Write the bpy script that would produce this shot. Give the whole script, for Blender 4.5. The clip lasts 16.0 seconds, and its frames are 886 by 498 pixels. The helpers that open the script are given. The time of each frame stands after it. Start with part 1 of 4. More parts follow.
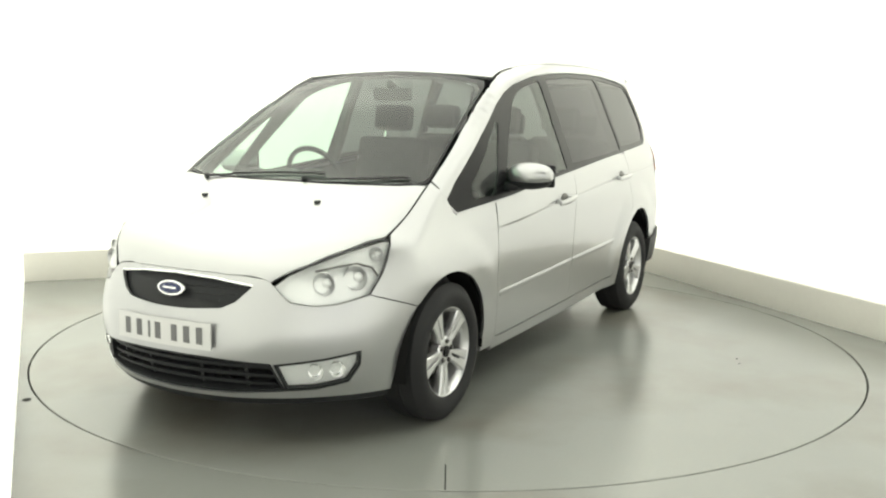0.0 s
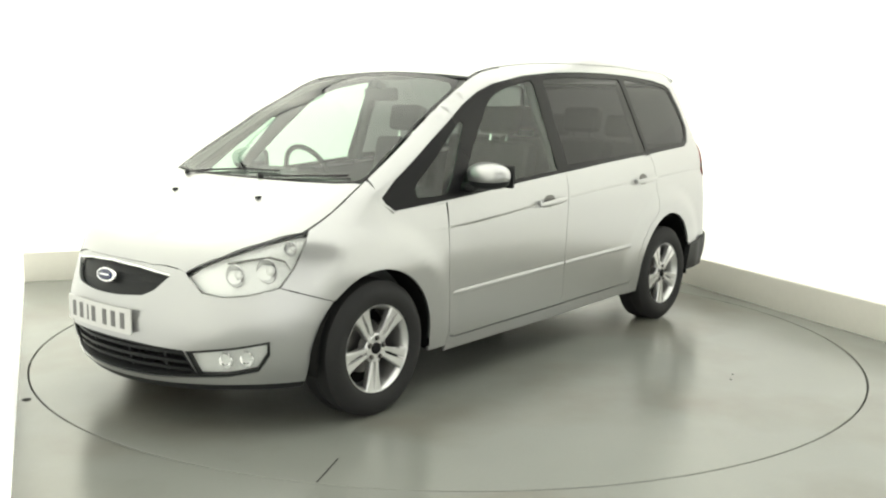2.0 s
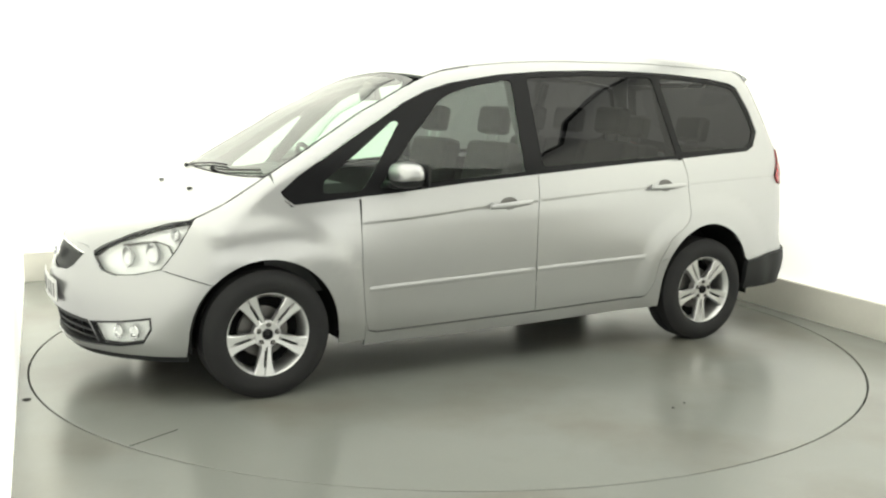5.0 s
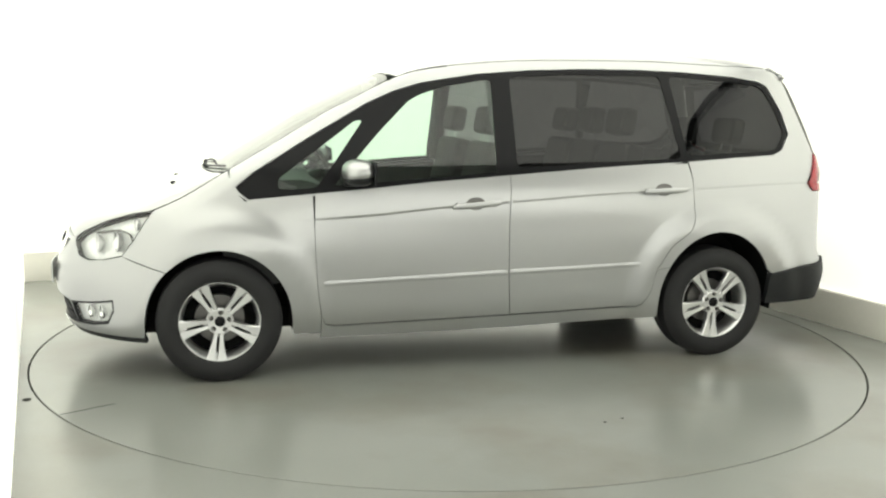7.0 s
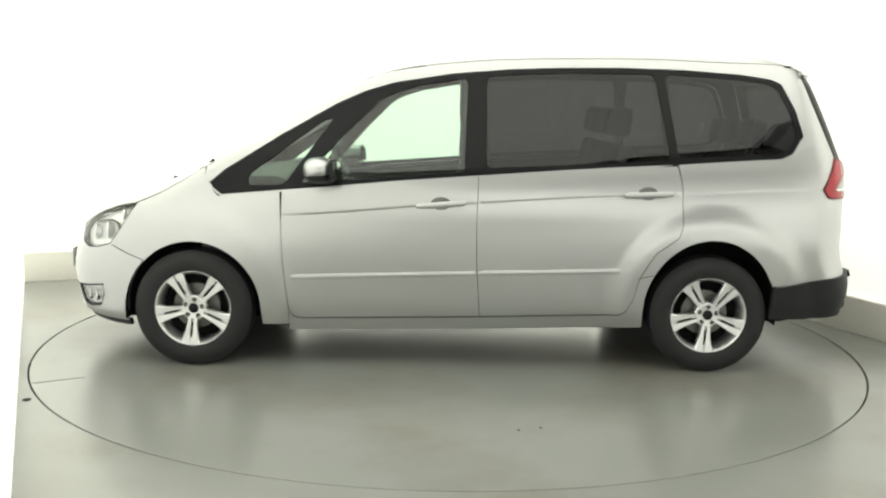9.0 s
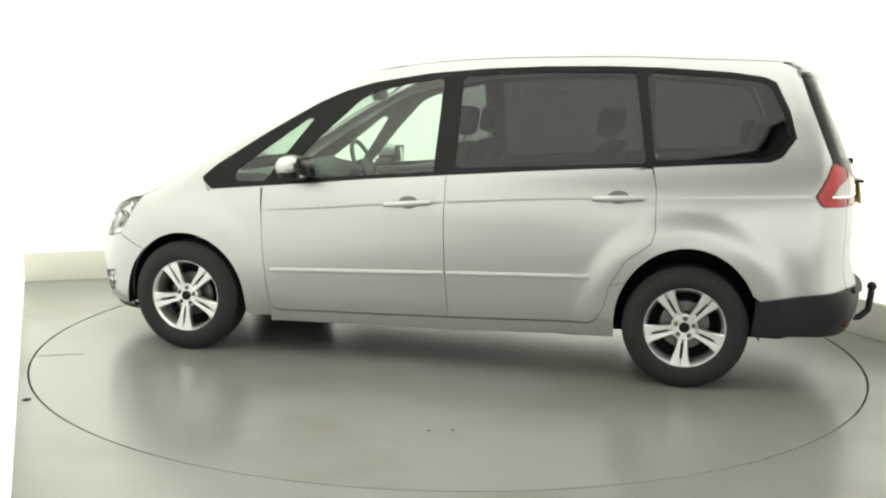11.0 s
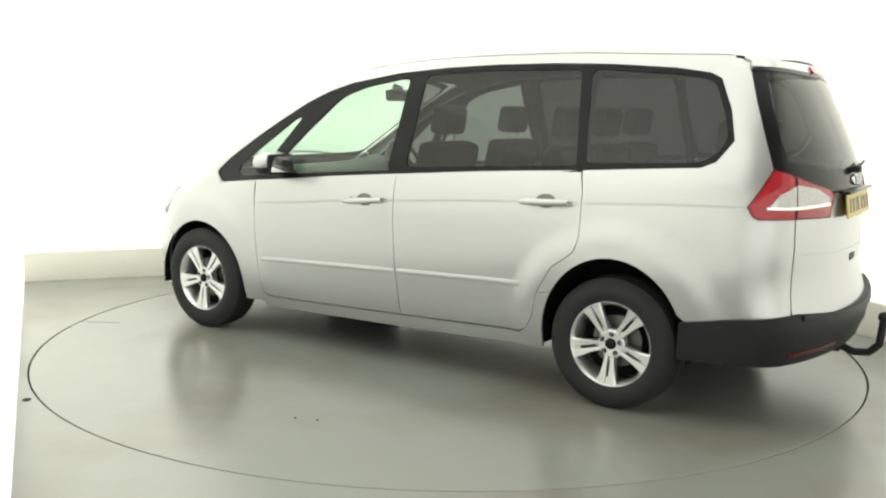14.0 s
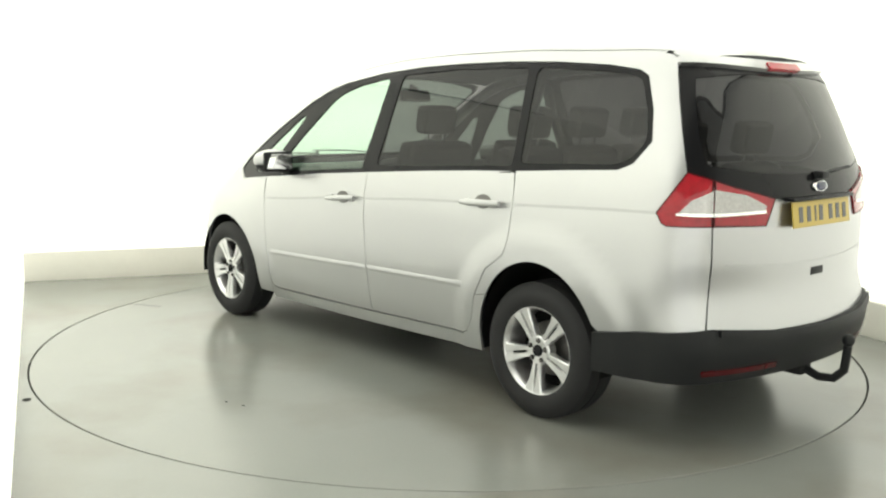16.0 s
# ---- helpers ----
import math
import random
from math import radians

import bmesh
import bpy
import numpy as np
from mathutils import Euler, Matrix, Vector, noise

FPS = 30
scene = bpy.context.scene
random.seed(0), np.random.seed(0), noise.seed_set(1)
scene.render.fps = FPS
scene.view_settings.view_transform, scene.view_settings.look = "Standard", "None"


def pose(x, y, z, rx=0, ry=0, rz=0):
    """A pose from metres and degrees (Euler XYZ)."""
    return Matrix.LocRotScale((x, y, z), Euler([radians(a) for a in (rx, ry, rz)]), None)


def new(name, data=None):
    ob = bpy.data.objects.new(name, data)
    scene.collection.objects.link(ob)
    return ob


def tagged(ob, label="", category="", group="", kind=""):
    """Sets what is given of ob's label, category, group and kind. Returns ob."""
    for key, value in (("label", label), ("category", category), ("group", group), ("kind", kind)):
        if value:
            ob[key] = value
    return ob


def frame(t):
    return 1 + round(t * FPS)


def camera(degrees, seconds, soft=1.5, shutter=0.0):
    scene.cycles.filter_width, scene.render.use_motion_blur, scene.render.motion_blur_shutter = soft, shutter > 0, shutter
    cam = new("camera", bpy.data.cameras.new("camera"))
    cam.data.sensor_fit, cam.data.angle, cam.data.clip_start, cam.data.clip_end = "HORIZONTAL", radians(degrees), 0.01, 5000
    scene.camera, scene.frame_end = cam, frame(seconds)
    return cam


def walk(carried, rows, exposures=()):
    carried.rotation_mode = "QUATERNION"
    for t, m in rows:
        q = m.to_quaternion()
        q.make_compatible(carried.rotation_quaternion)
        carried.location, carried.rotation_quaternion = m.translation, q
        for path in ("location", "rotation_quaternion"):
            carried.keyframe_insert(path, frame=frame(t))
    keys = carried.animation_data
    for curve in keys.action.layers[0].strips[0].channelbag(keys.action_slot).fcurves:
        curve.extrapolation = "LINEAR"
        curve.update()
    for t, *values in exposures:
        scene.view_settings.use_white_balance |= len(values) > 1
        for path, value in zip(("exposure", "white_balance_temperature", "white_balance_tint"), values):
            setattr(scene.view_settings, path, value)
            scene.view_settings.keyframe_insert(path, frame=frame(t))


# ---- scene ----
cam = camera(50.17, 16.0, soft=2.2)
EYE = (0.0, -5.874, 1.452)
PITCH, YAW, LEAN = -8.623, 0.366, 0.863      # degrees
CAM = Matrix.Translation(EYE) @ pose(0, 0, 0, 0, 0, YAW) @ pose(0, 0, 0, 90 + PITCH, 0, 0) @ pose(0, 0, 0, 0, 0, LEAN)
walk(cam, [(0.0, CAM), (16.0, CAM)], exposures=[(0.0, 0.2), (16.0, 0.2)])

# the studio is a rectangular room, turned to the camera
ROOM = 22.0            # degrees
U0, U1, V0, V1, HIGH = -2.68, 2.645, -8.0, 2.772, 3.1


def room(u, v, z=0.0):
    a = radians(ROOM)
    return Vector((u * math.cos(a) - v * math.sin(a), u * math.sin(a) + v * math.cos(a), z))


# ---- light: backlit fabric walls, a large ceiling softbox over the turntable, added fill glow behind the camera ----
world = bpy.data.worlds.new("world")
scene.world = world
world.use_nodes = True
world.node_tree.nodes["Background"].inputs[0].default_value = (1, 1, 1, 1)
world.node_tree.nodes["Background"].inputs[1].default_value = 0.05
soft = bpy.data.lights.new("softbox_lamp", "AREA")
soft.shape, soft.size, soft.size_y, soft.energy = "RECTANGLE", 4.9, 6.0, 70
soft.color = (0.985, 0.99, 0.915)
lamp = new("softbox_lamp", soft)
lamp.matrix_world = Matrix.Translation(room(-0.04, -0.35, HIGH - 0.16)) @ pose(0, 0, 0, 0, 0, ROOM)


# ---- materials ----
def material(name, color, rough=0.5, metal=0.0, coat=0.0, grain=0.0, scale=40.0, bump=0.0, stain=0.0, stain_scale=1.5, spec=0.5, emit=0.0):
    m = bpy.data.materials.new(name)
    m.use_nodes = True
    nt = m.node_tree
    b = nt.nodes["Principled BSDF"]
    b.inputs["Base Color"].default_value = (*color, 1)
    b.inputs["Roughness"].default_value = rough
    b.inputs["Metallic"].default_value = metal
    b.inputs["Coat Weight"].default_value = coat
    b.inputs["Coat Roughness"].default_value = 0.04
    b.inputs["Specular IOR Level"].default_value = spec
    if emit:
        b.inputs["Emission Color"].default_value = (*color, 1)
        b.inputs["Emission Strength"].default_value = emit
    tc = nt.nodes.new("ShaderNodeTexCoord")
    col = None
    for amount, sc in ((grain, scale), (stain, stain_scale)):
        if not amount:
            continue
        n = nt.nodes.new("ShaderNodeTexNoise")
        n.inputs["Scale"].default_value, n.inputs["Detail"].default_value = sc, 3
        nt.links.new(tc.outputs["Object"], n.inputs["Vector"])
        r = nt.nodes.new("ShaderNodeMapRange")
        r.inputs[1].default_value, r.inputs[2].default_value = 0.0, 1.0
        r.inputs[3].default_value, r.inputs[4].default_value = 1 - amount, 1 + amount
        nt.links.new(n.outputs["Fac"], r.inputs[0])
        mul = nt.nodes.new("ShaderNodeVectorMath")
        mul.operation = "SCALE"
        if col is None:
            mul.inputs[0].default_value = color
        else:
            nt.links.new(col, mul.inputs[0])
        nt.links.new(r.outputs[0], mul.inputs["Scale"])
        col = mul.outputs[0]
        if sc == scale and bump:
            bp = nt.nodes.new("ShaderNodeBump")
            bp.inputs["Strength"].default_value, bp.inputs["Distance"].default_value = bump, 0.002
            nt.links.new(n.outputs["Fac"], bp.inputs["Height"])
            nt.links.new(bp.outputs["Normal"], b.inputs["Normal"])
        if sc == stain_scale:
            rr = nt.nodes.new("ShaderNodeMapRange")
            rr.inputs[1].default_value, rr.inputs[2].default_value = 0.0, 1.0
            rr.inputs[3].default_value, rr.inputs[4].default_value = rough * 0.85, min(1, rough * 1.2)
            nt.links.new(n.outputs["Fac"], rr.inputs[0])
            nt.links.new(rr.outputs[0], b.inputs["Roughness"])
    if col is not None:
        nt.links.new(col, b.inputs["Base Color"])
    return m


def glass(name, tint, rough=0.0, gloss=0.05):
    m = bpy.data.materials.new(name)
    m.use_nodes = True
    nt = m.node_tree
    nt.nodes.clear()
    out = nt.nodes.new("ShaderNodeOutputMaterial")
    mix = nt.nodes.new("ShaderNodeMixShader")
    # gloss that grows towards grazing views, the same from both sides
    lw = nt.nodes.new("ShaderNodeLayerWeight")
    pw = nt.nodes.new("ShaderNodeMath")
    pw.operation = "POWER"
    pw.inputs[1].default_value = 5.0
    fr = nt.nodes.new("ShaderNodeMapRange")
    fr.inputs[3].default_value, fr.inputs[4].default_value = gloss, 1.0
    nt.links.new(lw.outputs["Facing"], pw.inputs[0])
    nt.links.new(pw.outputs[0], fr.inputs[0])
    tr = nt.nodes.new("ShaderNodeBsdfTransparent")
    tr.inputs[0].default_value = (*tint, 1)
    gl = nt.nodes.new("ShaderNodeBsdfGlossy")
    gl.inputs["Roughness"].default_value = rough
    nt.links.new(fr.outputs[0], mix.inputs[0])
    nt.links.new(tr.outputs[0], mix.inputs[1])
    nt.links.new(gl.outputs[0], mix.inputs[2])
    nt.links.new(mix.outputs[0], out.inputs[0])
    return m


CEILING = material("grey_ceiling_paint", (0.38, 0.38, 0.37), 0.8, grain=0.03, scale=30, stain=0.05)
KERB = material("cream_plinth_paint", (0.72, 0.70, 0.64), 0.6, grain=0.03, scale=25, bump=0.1, stain=0.06, stain_scale=2.0)


def floor_paint(name, rough):
    """Glossy grey-green floor paint with brown tyre dirt and dull scuffs."""
    m = material(name, (0.225, 0.234, 0.215), rough, spec=0.7, grain=0.03, scale=60, bump=0.03)
    nt = m.node_tree
    b = nt.nodes["Principled BSDF"]
    base = b.inputs["Base Color"].links[0].from_socket
    tc = nt.nodes.new("ShaderNodeTexCoord")

    def noise(scale, detail, lo, hi, to0, to1):
        n = nt.nodes.new("ShaderNodeTexNoise")
        n.inputs["Scale"].default_value, n.inputs["Detail"].default_value = scale, detail
        nt.links.new(tc.outputs["Object"], n.inputs["Vector"])
        r = nt.nodes.new("ShaderNodeMapRange")
        for k, v in zip((1, 2, 3, 4), (lo, hi, to0, to1)):
            r.inputs[k].default_value = v
        nt.links.new(n.outputs["Fac"], r.inputs[0])
        return r.outputs[0]

    def mix(fac, a, color):
        x = nt.nodes.new("ShaderNodeMix")
        x.data_type = "RGBA"
        nt.links.new(fac, x.inputs[0])
        nt.links.new(a, x.inputs[6])
        x.inputs[7].default_value = (*color, 1)
        return x.outputs[2]

    dirt = mix(noise(0.8, 6, 0.47, 0.72, 0.0, 0.7), base, (0.140, 0.120, 0.085))
    worn = mix(noise(1.7, 2, 0.40, 0.80, 0.0, 0.22), dirt, (0.28, 0.285, 0.26))
    nt.links.new(worn, b.inputs["Base Color"])
    nt.links.new(noise(1.3, 2, 0.30, 0.75, rough * 0.85, rough * 1.25), b.inputs["Roughness"])
    return m


FLOOR = floor_paint("grey_floor_paint", 0.22)
DISC = floor_paint("grey_turntable_paint", 0.215)
GAP = material("dark_gap", (0.02, 0.02, 0.018), 0.8)
SCREEN = material("backlit_screen_fabric", (0.885, 0.89, 0.825), 0.8, emit=0.68)
# stronger glow added behind the camera to brighten the car's near side
FRONT_FILL = material("front_fill_glow", (0.885, 0.89, 0.84), 0.8, emit=1.05)
BOX = material("softbox_fabric", (0.985, 0.99, 0.92), 0.8, emit=0.35)
SILVER = material("silver_metallic_paint", (0.465, 0.468, 0.474), 0.31, 0.90, 0.5)
BLACK = material("black_plastic", (0.015, 0.016, 0.017), 0.5, spec=0.25, grain=0.1, scale=300, bump=0.15)
GLOSSBLACK = material("gloss_black_trim", (0.008, 0.008, 0.009), 0.2, spec=0.15)
RUBBER = material("tyre_rubber", (0.018, 0.018, 0.019), 0.7, spec=0.3, grain=0.15, scale=120, bump=0.2, stain=0.15, stain_scale=6)
ALLOY = material("silver_alloy", (0.68, 0.68, 0.685), 0.28, 0.85, 0.5, grain=0.02, scale=200)
CHROME = material("chrome", (0.85, 0.85, 0.85), 0.08, 1.0)
DARK = material("dark_cavity", (0.008, 0.008, 0.008), 0.85, spec=0.1)
CLOTH = material("charcoal_seat_cloth", (0.016, 0.016, 0.017), 0.9, spec=0.1, grain=0.2, scale=250, bump=0.3)
DASH = material("dark_dashboard", (0.035, 0.037, 0.037), 0.6, grain=0.08, scale=200, bump=0.2)
TRIM = material("pale_grey_trim", (0.34, 0.34, 0.33), 0.8, grain=0.05, scale=200)
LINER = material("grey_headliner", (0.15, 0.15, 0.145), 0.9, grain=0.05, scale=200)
CLEAR = glass("green_tinted_glass", (0.69, 0.82, 0.73), gloss=0.07)
PRIVACY = glass("dark_privacy_glass", (0.115, 0.115, 0.12), gloss=0.045)
LENS = glass("clear_lens", (0.98, 0.985, 0.985))
DARKRED = material("dark_red_lens", (0.07, 0.003, 0.005), 0.2, spec=0.35)
RED = material("red_lamp_lens", (0.36, 0.007, 0.016), 0.10, 0, 0.4, spec=0.4, grain=0.35, scale=45)
LAMPWHITE = material("clear_lamp_lens", (0.42, 0.41, 0.40), 0.15, 0.5, 0.6, grain=0.3, scale=70)
REFLECTOR = material("lamp_reflector", (0.86, 0.87, 0.86), 0.3, 0.3, grain=0.08, scale=45, bump=0.3)
PLATE_W = material("white_plate", (0.60, 0.60, 0.59), 0.3)
PLATE_Y = material("yellow_plate", (0.58, 0.43, 0.09), 0.35)
INK = material("dark_ink", (0.13, 0.13, 0.13), 0.5)
BLUE = material("blue_enamel", (0.014, 0.022, 0.075), 0.25, 0.2, 0.4)
STEEL = material("brake_steel", (0.16, 0.155, 0.15), 0.45, 0.8, grain=0.1, scale=100)


# ---- building helpers ----
def finish(name, bm, mat, parent=None, label="", smooth=True, angle=35):
    me = bpy.data.meshes.new(name)
    bm.normal_update()
    bm.to_mesh(me)
    bm.free()
    me.materials.append(mat)
    if smooth:
        me.polygons.foreach_set("use_smooth", [True] * len(me.polygons))
        me.set_sharp_from_angle(angle=radians(angle))
    ob = new(name, me)
    if parent is not None:
        ob.parent = parent
    return tagged(ob, label) if label else ob


def part(name, bm, mat, parent, label="", smooth=True, angle=35):
    return finish(name, bm, mat, parent, label, smooth, angle)


def box(bm, x0, x1, y0, y1, z0, z1, bevel=0.0, m=None, seg=2):
    made = bmesh.ops.create_cube(bm, size=1.0)["verts"]
    bmesh.ops.transform(bm, verts=made, matrix=Matrix.Translation(((x0 + x1) / 2, (y0 + y1) / 2, (z0 + z1) / 2)) @ Matrix.Diagonal((x1 - x0, y1 - y0, z1 - z0, 1)))
    if bevel:
        edges = list({e for v in made for e in v.link_edges})
        r = bmesh.ops.bevel(bm, geom=edges, offset=bevel, segments=seg, affect="EDGES", profile=0.6)
        made = list({v for f in r["faces"] for v in f.verts} | {v for v in made if v.is_valid})
    if m is not None:
        bmesh.ops.transform(bm, verts=[v for v in made if v.is_valid], matrix=m)
    return bm


def lathe(bm, profile, n=48, m=None, closed=False):
    """Turn (radius, height) pairs round the y axis; height runs along y."""
    rings = []
    for r, h in profile:
        rings.append([bm.verts.new((r * math.cos(2 * math.pi * i / n), h, r * math.sin(2 * math.pi * i / n))) for i in range(n)])
    pairs = list(zip(rings, rings[1:])) + ([(rings[-1], rings[0])] if closed else [])
    for a, b in pairs:
        for i in range(n):
            bm.faces.new((a[i], a[(i + 1) % n], b[(i + 1) % n], b[i]))
    if m is not None:
        bmesh.ops.transform(bm, verts=[v for ring in rings for v in ring], matrix=m)
    return rings


def tube(bm, points, radius, n=10, closed=False):
    pts = [Vector(p) for p in points]
    rings = []
    for i, p in enumerate(pts):
        a, b = (pts[i - 1], pts[(i + 1) % len(pts)]) if closed else (pts[max(i - 1, 0)], pts[min(i + 1, len(pts) - 1)])
        d = (b - a).normalized()
        side = d.cross(Vector((0, 0, 1)) if abs(d.z) < 0.9 else Vector((1, 0, 0))).normalized()
        up = side.cross(d)
        rings.append([bm.verts.new(p + radius * (math.cos(2 * math.pi * k / n) * side + math.sin(2 * math.pi * k / n) * up)) for k in range(n)])
    for a, b in list(zip(rings, rings[1:])) + ([(rings[-1], rings[0])] if closed else []):
        for k in range(n):
            bm.faces.new((a[k], a[(k + 1) % n], b[(k + 1) % n], b[k]))
    if not closed:
        bm.faces.new(rings[0][::-1])
        bm.faces.new(rings[-1])
    return bm


# ---- the room ----
def slab(name, u0, u1, v0, v1, z0, z1, mat, bevel=0.0, label=""):
    bm = bmesh.new()
    box(bm, u0, u1, v0, v1, z0, z1, bevel, pose(0, 0, 0, 0, 0, ROOM))
    return tagged(finish(name, bm, mat, smooth=bevel > 0), label, kind="structure")


TURN_R = 2.449


def build_room():
    # floor sheet with a round pit for the turntable
    bm = bmesh.new()
    n = 128
    ring = [bm.verts.new(((TURN_R + 0.005) * math.cos(2 * math.pi * i / n), (TURN_R + 0.005) * math.sin(2 * math.pi * i / n), 0)) for i in range(n)]
    low = [bm.verts.new((v.co.x, v.co.y, -0.12)) for v in ring]
    outer = []
    for i in range(n):
        a = 2 * math.pi * i / n - radians(ROOM)
        c, s = math.cos(a), math.sin(a)
        k = min(((U1 + 0.2) if c > 0 else (U0 - 0.2)) / c if abs(c) > 1e-6 else 99, ((V1 + 0.2) if s > 0 else (V0 - 0.2)) / s if abs(s) > 1e-6 else 99)
        outer.append(bm.verts.new(room(k * c, k * s, 0)))
    for i in range(n):
        j = (i + 1) % n
        bm.faces.new((ring[i], ring[j], outer[j], outer[i])[::-1])
        bm.faces.new((ring[i], ring[j], low[j], low[i]))
    bm.faces.new(low)
    # the four corners that the fan leaves out
    for cu, cv in ((U0 - 0.2, V0 - 0.2), (U0 - 0.2, V1 + 0.2), (U1 + 0.2, V0 - 0.2), (U1 + 0.2, V1 + 0.2)):
        c = room(cu, cv, 0)
        far = math.atan2(c.y, c.x) % (2 * math.pi)
        i = int(far / (2 * math.pi) * n) % n
        bm.faces.new((outer[i], bm.verts.new(c), outer[(i + 1) % n]))
    bmesh.ops.recalc_face_normals(bm, faces=bm.faces)
    tagged(finish("floor", bm, FLOOR, smooth=False), "smooth grey painted studio floor, slightly scuffed", kind="structure")
    slab("wall_back", U0 - 0.2, U1 + 0.2, V1, V1 + 0.2, 0, HIGH, SCREEN, label="backlit white fabric studio back wall")
    slab("wall_right", U1, U1 + 0.2, V0, V1, 0, HIGH, SCREEN, label="backlit white fabric studio side wall")
    # beyond the wedge this wall is out of view; its glow there is added
    slab("wall_left", U0 - 0.3, U0 - 0.1, V0, V1, 0, HIGH, SCREEN, label="backlit white fabric studio side wall")
    # a wedge-shaped backlit screen in front of that wall
    bm = bmesh.new()
    plan = ((U0 - 0.097, V1 - 0.003), (U0 - 0.097, -2.9), (-2.419, -2.9), (-2.571, V1 - 0.003))
    low, top = ([bm.verts.new(room(u, v, z)) for u, v in plan] for z in (0.0, HIGH - 0.003))
    bm.faces.new(low[::-1]), bm.faces.new(top)
    for i in range(4):
        bm.faces.new((low[i], low[(i + 1) % 4], top[(i + 1) % 4], top[i]))
    bmesh.ops.recalc_face_normals(bm, faces=bm.faces)
    tagged(finish("wall_return", bm, SCREEN, smooth=False), "backlit white fabric side screen wall", kind="structure")
    # unseen wall, made to glow as fill for the car
    slab("wall_front", U0 - 0.2, U1 + 0.2, V0 - 0.2, V0, 0, HIGH, FRONT_FILL, label="unseen white wall behind the camera with an added fill glow")
    slab("ceiling", U0 - 0.2, U1 + 0.2, V0 - 0.2, V1 + 0.2, HIGH, HIGH + 0.15, CEILING, label="grey painted studio ceiling")
    slab("baseboard_back", -2.568, U1 - 0.05, V1 - 0.05, V1 - 0.003, 0.0, 0.235, KERB, 0.004, "cream painted plinth along the back wall")
    slab("baseboard_right", U1 - 0.05, U1 - 0.003, V0 + 0.05, V1 - 0.003, 0.0, 0.235, KERB, 0.004, "cream painted plinth along the side wall")
    # the lightbox on the ceiling
    rig = tagged(new("ceiling_lightbox"), "large white fabric lightbox on the studio ceiling", "ceiling light")
    rig.matrix_world = Matrix.Translation(room(-0.04, -0.35, HIGH)) @ pose(0, 0, 0, 0, 0, ROOM)
    for name, x0, x1, y0, y1 in (("frame", -2.52, 2.52, -3.07, -3.0), ("frame", -2.52, 2.52, 3.0, 3.07), ("frame", -2.52, -2.45, -3.0, 3.0), ("frame", 2.45, 2.52, -3.0, 3.0)):
        bm = bmesh.new()
        box(bm, x0, x1, y0, y1, -0.15, 0, 0.004)
        part(name, bm, BLACK, rig)
    bm = bmesh.new()
    box(bm, -2.45, 2.45, -3.0, 3.0, -0.14, -0.13)
    part("diffuser", bm, BOX, rig, "glowing white diffuser", smooth=False)


build_room()


def build_turntable():
    table = tagged(new("turntable"), "round grey painted car turntable set flush in the floor", "turntable")
    bm = bmesh.new()
    n = 128
    rings = [[bm.verts.new((r * math.cos(2 * math.pi * i / n), r * math.sin(2 * math.pi * i / n), z)) for i in range(n)]
             for r, z in ((TURN_R - 0.005, -0.1), (TURN_R - 0.005, -0.002), (TURN_R - 0.008, 0.0))]
    for a, b in zip(rings, rings[1:]):
        for i in range(n):
            bm.faces.new((a[i], a[(i + 1) % n], b[(i + 1) % n], b[i]))
    bm.faces.new(rings[-1])
    part("deck", bm, DISC, table, smooth=False)
    # dark joints between the deck's plates, running in from the rim
    for ang, r0, r1, w in ((27.8, 2.18, 2.438, 0.006),):
        bm = bmesh.new()
        box(bm, r0, r1, -w / 2, w / 2, 0.0005, 0.0015, m=pose(0, 0, 0, 0, 0, ang))
        part("joint", bm, GAP, table, smooth=False)
    for x, y, r in ((-0.311, 1.749, 0.008), (-0.415, 1.714, 0.007)):
        bm = bmesh.new()
        lathe(bm, [(0.0005, 0.0035), (r * 0.6, 0.003), (r, 0.0)], 12, pose(x, y, 0, 90, 0, 0))
        part("bolt", bm, GAP, table)
    return table


turntable = build_turntable()


def build_anchor():
    """A small dark plug in the floor beside the screen."""
    bm = bmesh.new()
    lathe(bm, [(.0005, .006), (.012, .006), (.018, .004), (.022, 0.0)], 16, pose(-2.05, -1.43, 0, 90, 0, 0))
    bmesh.ops.recalc_face_normals(bm, faces=bm.faces)
    tagged(finish("floor_plug", bm, GAP), "small dark plug set in the grey floor", "floor plug")


build_anchor()


# ---- the car: one smooth skin, cut into panels. x forward, y to its left, z up ----
def spline(xs, ys):
    """A smooth curve through the points, as a function of arrays."""
    xs, ys = np.array(xs, float), np.array(ys, float)
    h = np.diff(xs)
    d = np.diff(ys) / h
    m = np.concatenate([[d[0]], (d[:-1] * h[1:] + d[1:] * h[:-1]) / (h[:-1] + h[1:]), [d[-1]]])

    def at(x):
        x = np.clip(np.asarray(x, float), xs[0], xs[-1])
        i = np.clip(np.searchsorted(xs, x) - 1, 0, len(h) - 1)
        t = (x - xs[i]) / h[i]
        return ((2 * t**3 - 3 * t**2 + 1) * ys[i] + (t**3 - 2 * t**2 + t) * h[i] * m[i]
                + (-2 * t**3 + 3 * t**2) * ys[i + 1] + (t**3 - t**2) * h[i] * m[i + 1])
    return at


def step(a, b, x):
    t = np.clip((x - a) / (b - a), 0, 1)
    return t * t * (3 - 2 * t)


def soft_max(a, b, k):
    h = np.maximum(k - np.abs(a - b), 0) / k
    return np.maximum(a, b) + h * h * k / 4


